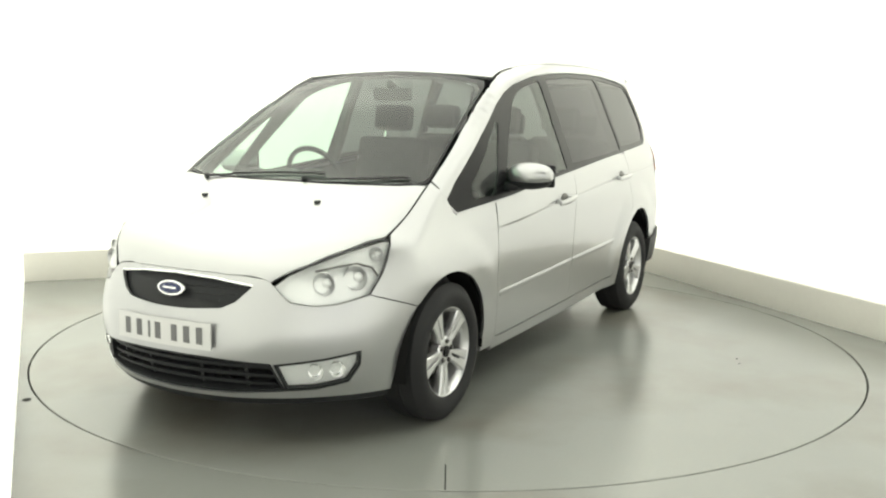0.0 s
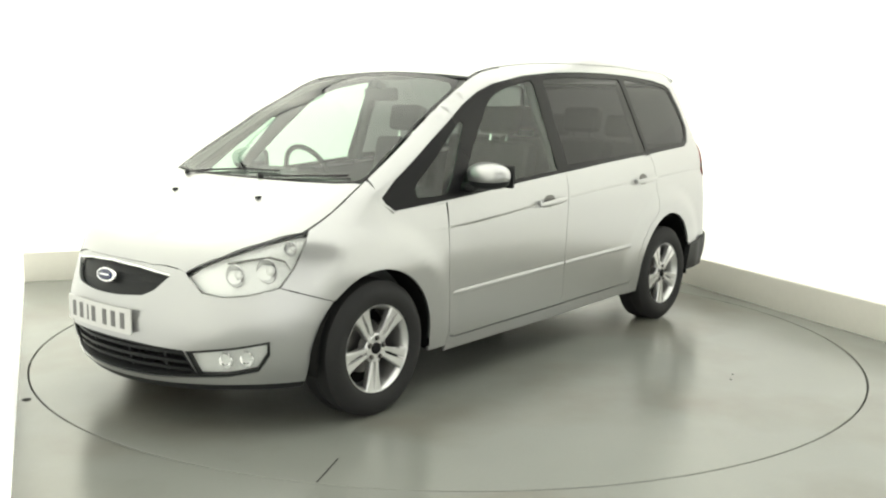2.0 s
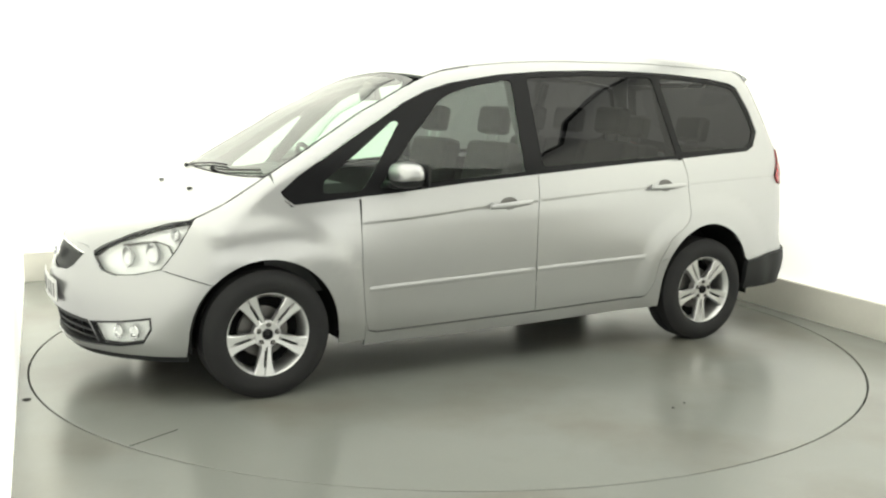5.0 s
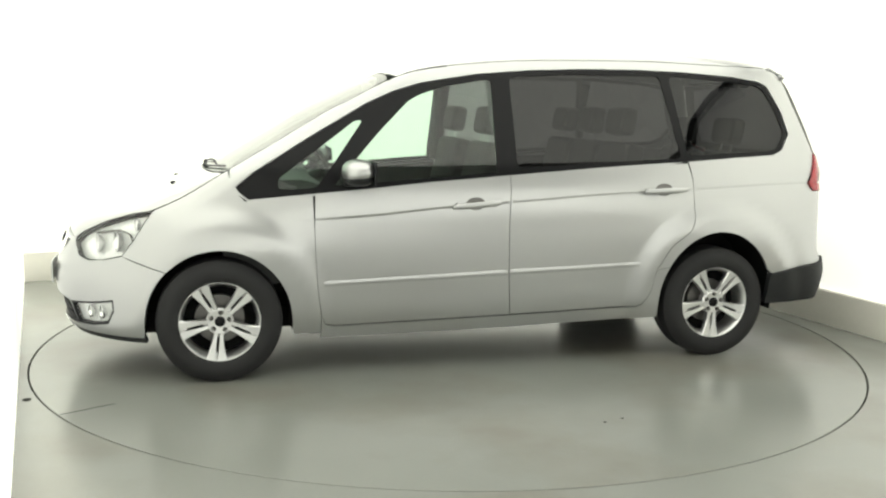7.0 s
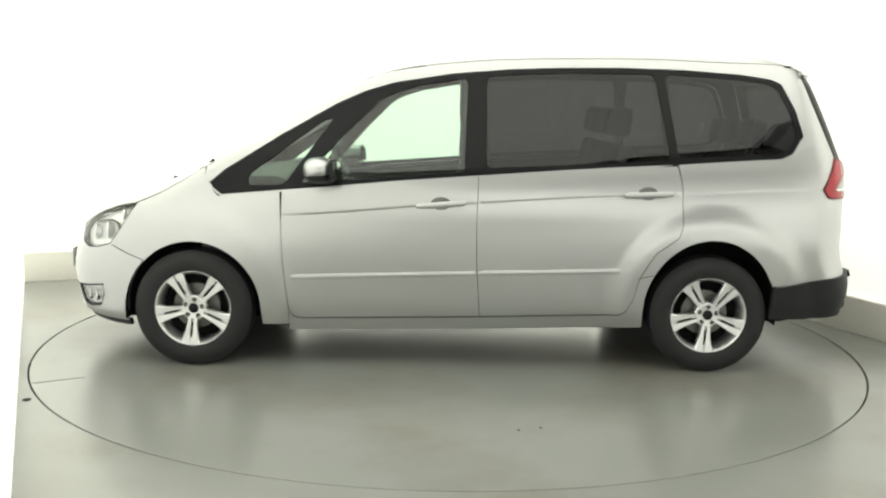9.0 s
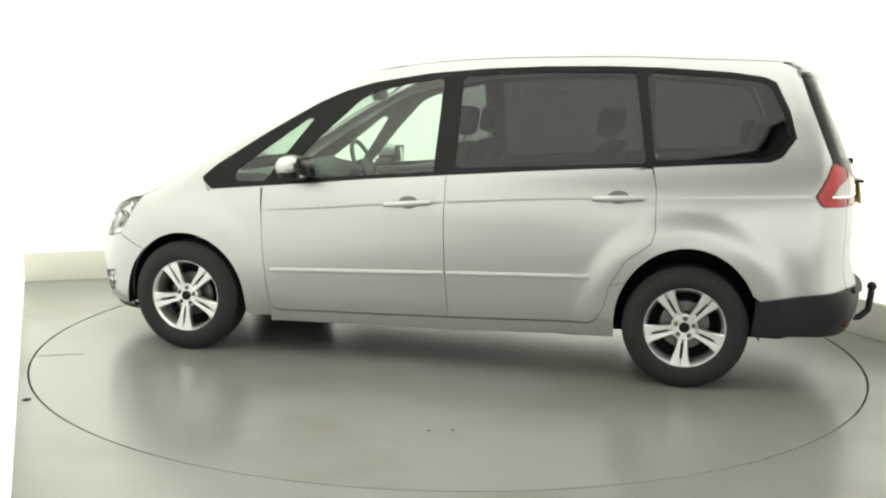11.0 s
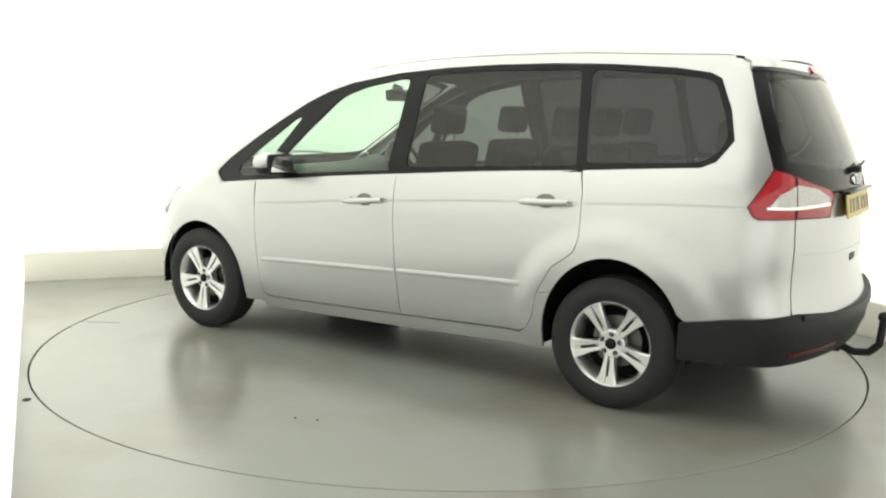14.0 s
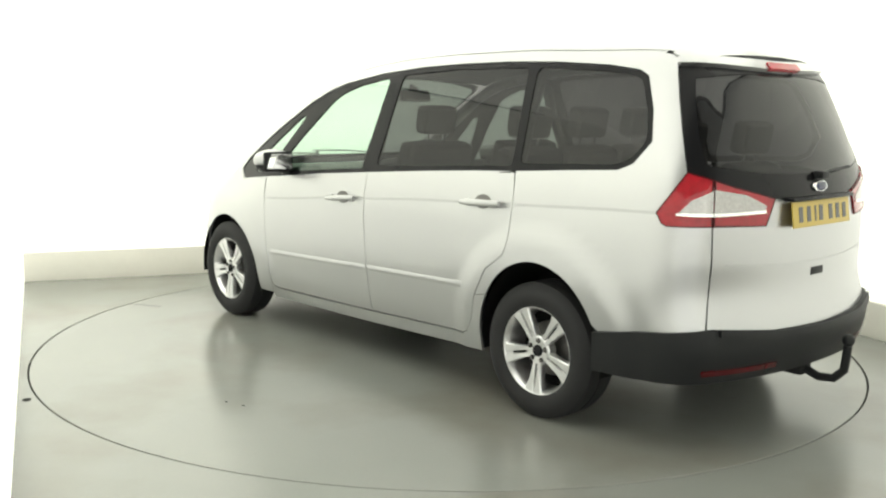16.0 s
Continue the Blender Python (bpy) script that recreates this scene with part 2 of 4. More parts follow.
AXLE, HUB_Z, TYRE_R = 1.425, 0.314, 0.325
WHEEL_Z = 0.323
WIDTH = spline([.15, .22, .3, .45, .55, .75, .9, .98, 1.05, 1.15, 1.27, 1.42, 1.58, 1.7, 1.8],
               [.80, .835, .856, .876, .886, .898, .898, .886, .868, .832, .782, .722, .652, .585, .52])
PLAN_HIGH = spline([-2.5, -2.1, -1.9, -1.4, -.8, .4, .9, 1.3, 1.5, 1.8, 2.4], [.90, .935, .955, .98, 1, 1, .98, .918, .89, .86, .80])
PLAN_LOW = spline([-2.5, -2.1, -1.8, -1.4, -.8, .6, 1.4, 1.8, 2.0, 2.4], [.93, .96, .985, 1, 1, 1, .985, .95, .93, .89])
TOP = spline([-2.4, -2.15, -2.0, -1.75, -1.4, -1.05, -.7, -.35, 0, .34, .52, .69, .87, 1.04, 1.22, 1.38, 1.5, 1.63, 1.9, 2.1, 2.24, 2.5],
             [1.50, 1.612, 1.658, 1.704, 1.736, 1.752, 1.748, 1.732, 1.698, 1.634, 1.566, 1.484, 1.398, 1.298, 1.192, 1.105, 1.052, 1.0, .905, .833, .775, .62])
CROWN = spline([-2.4, -1.8, -1, 0, .4, .9, 1.4, 1.65, 1.9, 2.3], [.05, .07, .12, .13, .09, .08, .06, .09, .10, .06])
FRONT = spline([.1, .2, .27, .35, .5, .6, .68, .75, .9], [2.20, 2.25, 2.29, 2.31, 2.325, 2.30, 2.275, 2.255, 2.22])
REAR = spline([.2, .32, .42, .5, .56, .62, .8, .95, 1.09, 1.22, 1.43, 1.61, 1.75], [-2.30, -2.34, -2.37, -2.365, -2.345, -2.33, -2.325, -2.32, -2.305, -2.255, -2.16, -2.07, -1.98])
CREASE = spline([-2.2, -1.85, -1.22, -.6, -.15, .2, .62, .97, 1.2], [.99, .985, .96, .937, .908, .888, .851, .83, .82])


def skin(x, y, z):
    """Below zero inside the body, above zero outside."""
    y = np.abs(y)
    hi = step(.65, 1.0, z)
    w = WIDTH(z) * (PLAN_LOW(x) * (1 - hi) + PLAN_HIGH(x) * hi)
    for ax in (AXLE, -AXLE):
        r = np.hypot(x - ax, z - HUB_Z)
        w = w + (.020 if ax < 0 else .014) * (1 - step(.47, .60, r))
    d = CREASE(x) - z
    fade = 1 - step(.75, 1.1, x)
    w = w - .0035 * fade * step(-.008, .008, d) * np.exp(-np.maximum(d, 0) / .13)
    w = w + .007 * step(.775, .750, z) * step(-1.80, -1.98, x)
    f_side = y - w
    f_top = (z - (TOP(x) - CROWN(x) * y * y)) * (1 - .12 * step(.2, .6, x) * (1 - step(1.25, 1.9, x)))
    k = .09 + .07 * step(1.2, 1.9, x) - .045 * step(.2, .5, x) * (1 - step(1.1, 1.7, x))
    f = soft_max(f_side, f_top, k)
    f = soft_max(f, x - (FRONT(z) - .45 * y**2 - .35 * y**4), .12)
    return soft_max(f, (REAR(z) + .20 * y**2 + .12 * y**4) - x, .12)


def normals(p):
    e = 1e-3
    g = np.stack([skin(*(p + e * a).T) - skin(*(p - e * a).T) for a in np.eye(3)], 1)
    return g / np.linalg.norm(g, axis=1)[:, None]


NOSE_X, TAIL_X = 1.45, -1.55


def project(way, q):
    """From a flat outline out to the skin: 'side' (x, z), 'top' (x, y), 'nose' and 'tail' (angle in degrees, z)."""
    a, b = q[:, 0], q[:, 1]
    o = np.zeros((len(q), 3))
    d = np.zeros((len(q), 3))
    if way == "side":
        o[:, 0], o[:, 2], d[:, 1] = a, b, 1
    elif way == "top":
        o[:, 0], o[:, 1], o[:, 2], d[:, 2] = a, b, .5, 1
    else:
        sgn, x0 = (1, NOSE_X) if way == "nose" else (-1, TAIL_X)
        o[:, 0], o[:, 2] = x0, b
        d[:, 0], d[:, 1] = sgn * np.cos(np.radians(a)), np.sin(np.radians(a))
    lo, hi = np.zeros(len(q)), np.full(len(q), 1.6)
    for _ in range(34):
        mid = (lo + hi) / 2
        out = skin(*(o + d * mid[:, None]).T) > 0
        hi, lo = np.where(out, mid, hi), np.where(out, lo, mid)
    return o + d * lo[:, None]


def turn(way, x, y):
    """The angle of a place (x, y) for 'nose' or 'tail'."""
    return math.degrees(math.atan2(y, x - NOSE_X)) if way == "nose" else math.degrees(math.atan2(y, TAIL_X - x))


def inside(poly, p):
    x, y = p[:, 0], p[:, 1]
    odd = np.zeros(len(p), bool)
    for (x0, y0), (x1, y1) in zip(poly, np.roll(poly, -1, 0)):
        cross = (y0 > y) != (y1 > y)
        odd ^= cross & (x < (x1 - x0) * (y - y0) / ((y1 - y0) or 1e-12) + x0)
    return odd


def rounded(poly, r, n=4):
    """The outline with its corners rounded."""
    out = []
    p = [Vector(q) for q in poly]
    for i, b in enumerate(p):
        a, c = p[i - 1], p[(i + 1) % len(p)]
        u, v = a - b, c - b
        k = min(r, u.length * .45, v.length * .45)
        s, e = b + u.normalized() * k, b + v.normalized() * k
        for j in range(n + 1):
            t = j / n
            out.append(tuple((1 - t)**2 * s + 2 * t * (1 - t) * b + t * t * e))
    return out


def shrink(poly, d, sx=1.0):
    """Move the outline inwards by d metres; sx: metres per unit of its first axis."""
    p = np.array(poly, float) * (sx, 1)
    area = np.sum(p[:, 0] * np.roll(p[:, 1], -1) - np.roll(p[:, 0], -1) * p[:, 1])
    if area < 0:
        p = p[::-1]
    t = np.roll(p, -1, 0) - p
    t /= np.maximum(np.linalg.norm(t, axis=1), 1e-9)[:, None]
    n = np.stack([-t[:, 1], t[:, 0]], 1)
    m = n + np.roll(n, 1, 0)
    m /= np.maximum((m * m).sum(1), .6)[:, None] / 2
    return [tuple(q) for q in (p + m * d) / (sx, 1)]


def resample(poly, gap, sx):
    out = []
    for (x0, y0), (x1, y1) in zip(poly, list(poly[1:]) + [poly[0]]):
        n = max(1, int(math.hypot((x1 - x0) * sx, y1 - y0) / gap + .5))
        out += [(x0 + (x1 - x0) * i / n, y0 + (y1 - y0) * i / n) for i in range(n)]
    return out


def panel(name, way, outline, mat, parent, label="", holes=(), lift=0.0, thick=0.014, gap=0.035, seam=0.0012, mirror=False, bow=0.0):
    """A sheet of the skin inside an outline, less its holes, with turned-in edges. mirror: the same on the right-hand side."""
    from mathutils.geometry import delaunay_2d_cdt
    sx = 1.0 if way in ("side", "top") else math.radians(.85)
    loops = [shrink(outline, seam, sx)] + [shrink(h, -seam, sx) for h in holes]
    loops = [resample(l, gap, sx) for l in loops]
    poly = [np.array(l) for l in loops]
    lo, hi = poly[0].min(0), poly[0].max(0)
    gx, gy = np.meshgrid(np.arange(lo[0], hi[0], gap / sx), np.arange(lo[1], hi[1], gap))
    grid = np.stack([gx.ravel(), gy.ravel()], 1)
    keep = inside(poly[0], grid)
    for h in poly[1:]:
        keep &= ~inside(h, grid)
    grid = grid[keep]
    if way == "side" and lift == 0 and thick:
        xs = np.arange(lo[0], hi[0], gap)
        fold = np.concatenate([np.stack([xs, CREASE(xs) + o], 1) for o in (-.022, -.009, -.003, .003, .009, .022)])
        ok = inside(poly[0], fold)
        for h in poly[1:]:
            ok &= ~inside(h, fold)
        grid = np.concatenate([grid[np.abs(grid[:, 1] - CREASE(grid[:, 0])) > .03], fold[ok]])
    edge = np.concatenate(poly) * (sx, 1)
    if len(grid):
        near = np.min(((grid[:, None] * (sx, 1) - edge[None])**2).sum(2), 1)
        grid = grid[near > (gap * .25)**2]
    pts = [Vector((a * sx, b)) for a, b in np.concatenate([*poly, grid])]
    edges, at = [], 0
    for l in poly:
        edges += [(at + i, at + (i + 1) % len(l)) for i in range(len(l))]
        at += len(l)
    vs, es, fs, *_ = delaunay_2d_cdt(pts, edges, [], 0, 1e-6)
    flat = np.array([(v.x / sx, v.y) for v in vs])
    fs = [f for f in fs if len(f) == 3]
    mid = np.array([flat[list(f)].mean(0) for f in fs])
    ok = inside(poly[0], mid)
    for h in poly[1:]:
        ok &= ~inside(h, mid)
    p = project(way, flat)
    n = normals(p)
    if bow:
        c = flat.mean(0)
        far = np.linalg.norm((flat - c) * (sx, 1), axis=1)
        p = p + n * (bow * (1 - (far / far.max())**2))[:, None]
    p = p + n * lift
    if mirror:
        p, n = p * (1, -1, 1), n * (1, -1, 1)
    tris = []
    for f, o in zip(fs, ok):
        if o:
            a, b, c = f
            if np.dot(np.cross(p[b] - p[a], p[c] - p[a]), n[a] + n[b] + n[c]) < 0:
                b, c = c, b
            tris.append((a, b, c))
    # edges that belong to one triangle only are turned in
    seen = {}
    for a, b, c in tris:
        for e in ((a, b), (b, c), (c, a)):
            seen[e] = 1
    rim = [e for e in seen if (e[1], e[0]) not in seen]
    verts, faces, norm = [tuple(q) for q in p], list(tris), [tuple(q) for q in n]
    if thick:
        top, low = {}, {}
        for i in {i for e in rim for i in e}:
            top[i], low[i] = len(verts), len(verts) + 1
            verts += [tuple(p[i]), tuple(p[i] - n[i] * thick)]
            norm += [(0, 0, 0), (0, 0, 0)]
        faces += [(top[b], top[a], low[a], low[b]) for a, b in rim]
    me = bpy.data.meshes.new(name)
    me.from_pydata(verts, [], faces)
    me.polygons.foreach_set("use_smooth", [True] * len(tris) + [False] * (len(faces) - len(tris)))
    me.materials.append(mat)
    me.normals_split_custom_set_from_vertices(norm)
    ob = new(name, me)
    ob.parent = parent
    return tagged(ob, label) if label else ob


def both(name, way, outline, mat, parent, label="", **kw):
    return [panel(name, way, outline, mat, parent, label, mirror=m, **kw) for m in (False, True)]


def arc(cx, cz, r, a0, a1, n=24, rz=None):
    return [(cx + r * math.cos(radians(a0 + (a1 - a0) * i / n)), cz + (rz or r) * math.sin(radians(a0 + (a1 - a0) * i / n))) for i in range(n + 1)]


# main lines, as the side shows them
EDGE_Y = spline([-2.3, -2.0, -1.86, -1.0, .31, .53, 1.0, 1.37, 1.5, 1.76, 2.2], [.50, .555, .575, .60, .607, .622, .685, .735, .742, .748, .75])
LOW_BELT = [(1.268, .934), (.924, .965), (.618, .990), (.314, 1.018), (-.139, 1.050), (-.607, 1.082), (-.916, 1.100), (-1.228, 1.114), (-1.544, 1.134), (-1.799, 1.148)]
DLO = LOW_BELT + [(-1.866, 1.176), (-1.930, 1.268), (-1.895, 1.400), (-1.825, 1.540), (-1.770, 1.566), (-1.6, 1.590), (-1.274, 1.612), (-.951, 1.620), (-.630, 1.618),
                  (-.310, 1.606), (.009, 1.580), (.326, 1.530), (.482, 1.485), (.637, 1.418), (.939, 1.250), (1.241, 1.068), (1.332, .996), (1.318, .972)]
A_SEAM = [(.930, .964), (.934, .778), (.928, .621), (.916, .462), (.899, .332), (.876, .284), (.830, .272)]
B_SEAM = [(-.139, 1.050), (-.132, .789), (-.137, .568), (-.159, .289)]
C_SEAM = [(-1.228, 1.114), (-1.248, 1.013), (-1.254, .800), (-1.235, .735), (-1.190, .700), (-1.115, .650), (-1.030, .513), (-1.002, .390), (-.962, .325), (-.925, .308)]
BELT = spline([q[0] for q in LOW_BELT[::-1]], [q[1] for q in LOW_BELT[::-1]])
ARCH_F = arc(AXLE, HUB_Z, .372, 0, 180, 28)
ARCH_R = arc(-AXLE, HUB_Z, .368, 0, 180, 28, .405)


GATE_EDGE = [(57, 1.595), (56, 1.45), (54.5, 1.3), (53, 1.15), (46.5, 1.035), (46, .8), (47, .49)]     # where the tailgate meets the side
GATE_EDGE = [(a + (c - a) * t, b + (d - b) * t) for (a, b), (c, d) in zip(GATE_EDGE, GATE_EDGE[1:]) for t in (0, .2, .4, .6, .8)] + GATE_EDGE[-1:]


HEADLIGHT = [(2.17, .437, .690), (2.118, .50, .632), (2.06, .57, .615), (2.0, .65, .622), (1.915, .765, .652), (1.86, .80, .73), (1.80, .80, .82), (1.762, .78, .868)]
LAMP_SIDE = [(x, z) for x, y, z in project("nose", np.array([(turn("nose", x, y), z) for x, y, z in HEADLIGHT[4:8]]))]


HEADLIGHT += [tuple(q) for q in project("top", np.array([(1.78, .738), (1.93, .655), (2.06, .55), (2.12, .49)]))]


def top_line(xs):
    q = project("top", np.array([(x, float(EDGE_Y(x))) for x in xs]))
    return [(a, c) for a, b, c in q]


def build_car():
    car = tagged(new("car"), "silver people carrier with tinted rear windows and alloy wheels", "car")
    # -- upper side frame with pillars and rear quarter --
    rows = list(np.linspace(1.36, -1.93, 40))
    d_line = [(x, z) for x, y, z in project('tail', np.array(GATE_EDGE))]
    frame_line = (top_line(rows) + d_line + [(-1.98, .485), (-1.80, .460)] + [q for q in ARCH_R[::-1] if q[1] > .47 and q[0] < -1.10]
                  + C_SEAM[-4::-1] + [(x, float(BELT(x)) - .012) for x in (-1.1, -.9, -.6, -.3, -.1)]
                  + [(.2, 1.015), (.6, .978), (.924, .952), (1.27, .922), (1.36, .985)])
    both("body_side", "side", frame_line, SILVER, car, "silver side frame with roof pillars and rear wing", holes=[DLO], seam=.0015)
    # the tail lamp's outer half covers the corner of this frame
    # -- front wing --
    wing = (top_line(np.linspace(1.74, 1.37, 12)) + [(1.345, .985), (1.285, .925), (.94, .952)] + A_SEAM[1:-2] + [(.899, .236), (1.045, .236)]
            + [q for q in ARCH_F[::-1] if q[1] > .32 and not (q[1] < .580 and q[0] > AXLE)] + [(1.688, .577)] + LAMP_SIDE)
    both("front_wing", "side", wing, SILVER, car)
    # -- doors --
    front_door = [(x, float(BELT(x)) - .008) for x in np.linspace(-.139, .93, 8)] + A_SEAM[1:] + B_SEAM[::-1][:-1]
    rear_door = [(x, float(BELT(x)) - .008) for x in np.linspace(-1.225, -.139, 8)] + B_SEAM[1:] + C_SEAM[::-1][:-1]
    for m in (False, True):
        s = -1 if m else 1
        for name, line, hx0, hx1, hz0, hz1 in (("front_door", front_door, .196, -.069, .888, .908), ("rear_door", rear_door, -.928, -1.191, .953, .963)):
            door = panel(name, "side", line, SILVER, car, mirror=m, seam=.0018)
            # pull handle over a flat dark patch that paints the shade in its cup
            hx, hz = (hx0 + hx1) / 2, (hz0 + hz1) / 2
            panel("handle_cup_shade", "side", arc(hx - .0, hz + .004, .055, 0, 340, 18, .034), STEEL, door, mirror=m, lift=.002, thick=.004, seam=0, gap=.02)
            y = float(project("side", np.array([(hx, hz)]))[0, 1])
            bm = bmesh.new()
            n = 14
            rings = []
            for i in range(n + 1):
                t = i / n
                x = hx0 + (hx1 - hx0) * t
                z = hz0 + (hz1 - hz0) * t
                g = .45 + .55 * math.sin(math.pi * min(max(t, .03), .97)) ** .4
                out = .012 + .026 * g
                rings.append([bm.verts.new((x, s * (y + out + .010 * math.cos(a) * g), z + .017 * g * math.sin(a))) for a in np.linspace(0, 2 * math.pi, 10, endpoint=False)])
            for a, b in zip(rings, rings[1:]):
                for k in range(10):
                    bm.faces.new((a[k], a[(k + 1) % 10], b[(k + 1) % 10], b[k]))
            bm.faces.new(rings[0]), bm.faces.new(rings[-1])
            for x in (hx0 - .03, hx1 + .03):
                box(bm, x - .012, x + .012, min(s * (y - .01), s * (y + .02)), max(s * (y - .01), s * (y + .02)), hz - .012, hz + .012, .004)
            bmesh.ops.recalc_face_normals(bm, faces=bm.faces)
            part("door_handle", bm, SILVER, door)
            # rubbing strip
            x0, x1, z0, z1 = (.885, -.128, .500, .530) if name == "front_door" else (-.146, -.925, .531, .549)
            bm = bmesh.new()
            rings = []
            for t in np.linspace(0, 1, 24):
                x, z = x0 + (x1 - x0) * t, z0 + (z1 - z0) * t
                y = float(project("side", np.array([(x, z)]))[0, 1])
                g = min(1, 12 * min(t, 1 - t) + .35)
                rings.append([bm.verts.new((x, s * (y + a * g), z + c)) for a, c in ((-.012, -.016), (.0014, -.0155), (.0032, -.012), (.0036, .000), (.0032, .008), (.0014, .0135), (-.012, .017))])
            for p, q in zip(rings, rings[1:]):
                for k in range(6):
                    bm.faces.new((p[k], p[k + 1], q[k + 1], q[k]))
            bm.faces.new(rings[0]), bm.faces.new(rings[-1])
            bmesh.ops.recalc_face_normals(bm, faces=bm.faces)
            part("side_moulding", bm, SILVER, door, "body-coloured rubbing strip", angle=50)
    # -- sill --
    sill = [(.898, .222), (.898, .330), (.875, .281), (.83, .268), (-.16, .285), (-.925, .304)] + C_SEAM[-2:-5:-1] + [(-1.1125, .528), (-1.0935, .490), (-1.078, .45), (-1.065, .40), (-1.058, .33), (-1.06, .238), (-.16, .215), (.9, .203)]
    both("sill", "side", sill, SILVER, car)
    # -- roof, bonnet, windscreen --
    xs = np.linspace(.45, -1.96, 20)
    roof = [(x, float(EDGE_Y(x)) - .012) for x in xs] + [(-2.0, .3), (-2.01, 0), (-2.0, -.3)] + [(x, -float(EDGE_Y(x)) + .012) for x in xs[::-1]] + [(.455, -.3), (.445, 0), (.455, .3)]
    panel("roof", "top", roof, SILVER, car, gap=.06)
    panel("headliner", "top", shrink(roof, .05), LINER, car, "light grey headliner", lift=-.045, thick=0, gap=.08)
    for s in (1, -1):
        for x0, x1, n, mat, label in ((.34, .16, 6, BLACK, "black end of the roof gutter"), (.16, -1.86, 16, SILVER, "silver roof gutter strip")):
            gut = [(x, s * (float(EDGE_Y(x)) - .012)) for x in np.linspace(x0, x1, n)] + [(x, s * (float(EDGE_Y(x)) + .001)) for x in np.linspace(x1, x0, n)]
            panel("roof_gutter", "top", gut, mat, car, label, lift=-.003, thick=.006, gap=.05, seam=0)
    hood_l = [(2.236, 0), (2.231, .12), (2.215, .25), (2.165, .435), (2.06, .55), (1.93, .655), (1.77, .742), (1.6, .742), (1.40, .733), (1.44, .6), (1.475, .4), (1.495, .2), (1.50, 0)]
    hood = hood_l + [(x, -y) for x, y in hood_l[-2:0:-1]]
    panel("bonnet", "top", hood, SILVER, car, "silver bonnet", gap=.045, seam=.0012)
    scr = [(1.49, 0), (1.484, .2), (1.465, .4), (1.43, .6), (1.39, .722), (1.37, .730), (1.0, .677), (.57, .618), (.50, .58), (.478, .45), (.462, .25), (.452, 0)]
    scr = scr + [(x, -y) for x, y in scr[-2:0:-1]]
    inner = [(1.475, 0), (1.47, .2), (1.45, .4), (1.42, .58), (1.385, .690), (1.355, .712), (1.0, .663), (.59, .604), (.545, .55), (.52, .4), (.505, .25), (.497, 0)]
    inner = inner + [(x, -y) for x, y in inner[-2:0:-1]]
    w = panel("windscreen", "top", inner, CLEAR, car, "clear green-tinted windscreen", lift=-.002, thick=0, gap=.05, seam=-.004)
    panel("windscreen_surround", "top", scr, GLOSSBLACK, w, "black glass border", holes=[inner], lift=-.002, thick=.004, seam=0)
    # -- inner trim of the windscreen pillars --
    pillar = top_line(np.linspace(1.30, .16, 14)) + [(.16, 1.562), (.326, 1.530), (.482, 1.485), (.637, 1.418), (.939, 1.250), (1.241, 1.068), (1.31, 1.01)]
    both("pillar_cover", "side", pillar, TRIM, car, "pale grey windscreen pillar trim", lift=-.03, thick=0, seam=.004)
    # -- side windows in a black surround --
    panes = [("quarter_light", CLEAR, [(1.12, .985), (1.115, 1.04), (.70, 1.335), (.66, 1.335), (.90, 1.02), (.93, .992)]),
             ("front_window", CLEAR, [(.83, 1.003), (.60, 1.25), (.40, 1.44), (.33, 1.475), (.20, 1.515), (-.055, 1.558), (-.075, 1.540), (-.062, 1.08), (-.075, 1.068)]),
             ("rear_window", PRIVACY, [(-.185, 1.09), (-.185, 1.555), (-.205, 1.572), (-.60, 1.592), (-1.10, 1.590), (-1.115, 1.575), (-1.185, 1.16), (-1.18, 1.135)]),
             ("rear_quarter_window", PRIVACY, [(-1.235, 1.150), (-1.175, 1.570), (-1.20, 1.592), (-1.6, 1.565), (-1.75, 1.545), (-1.80, 1.52), (-1.865, 1.39), (-1.90, 1.275), (-1.845, 1.195), (-1.78, 1.172)])]
    for m in (False, True):
        sur = panel("window_surround", "side", DLO, GLOSSBLACK, car, "gloss black window surround", holes=[rounded(q, .03) for _, _, q in panes], lift=-.006, thick=.012, mirror=m, seam=.001)
        for name, mat, q in panes:
            panel(name, "side", rounded(q, .03), mat, car, "dark privacy glass" if mat is PRIVACY else "clear green-tinted glass", lift=-.010, thick=0, mirror=m, seam=-.003, gap=.06)
    return car


car = build_car()


def nose(points):
    return [(turn("nose", x, y), z) for x, y, z in points]


def tail(points):
    return [(turn("tail", x, y), z) for x, y, z in points]


def mirrored(half):
    """A closed outline from its left half, which runs from the middle to the middle."""
    return list(half) + [(-a, z) for a, z in half[::-1] if abs(a) > 1e-6]


def near_skin(way, a, b, lift=0.0):
    p = project(way, np.array([(a, b)]))
    return Vector(p[0] + normals(p)[0] * lift)


def bowl(bm, centre, way, r, depth, n=24):
    """A round reflector dish that opens along the given way."""
    m = Matrix.Translation(centre) @ Vector(way).to_track_quat("Y", "Z").to_matrix().to_4x4()
    lathe(bm, [(r * 1.06, .004), (r, .006), (r * .97, 0), (r * .8, -depth * .5), (r * .45, -depth * .9), (.0008, -depth)], n, m)


FOG = [(2.197, .466, .384), (2.10, .66, .405), (2.00, .80, .428), (2.0, .80, .37), (2.02, .74, .30), (2.10, .62, .276), (2.169, .511, .272)]


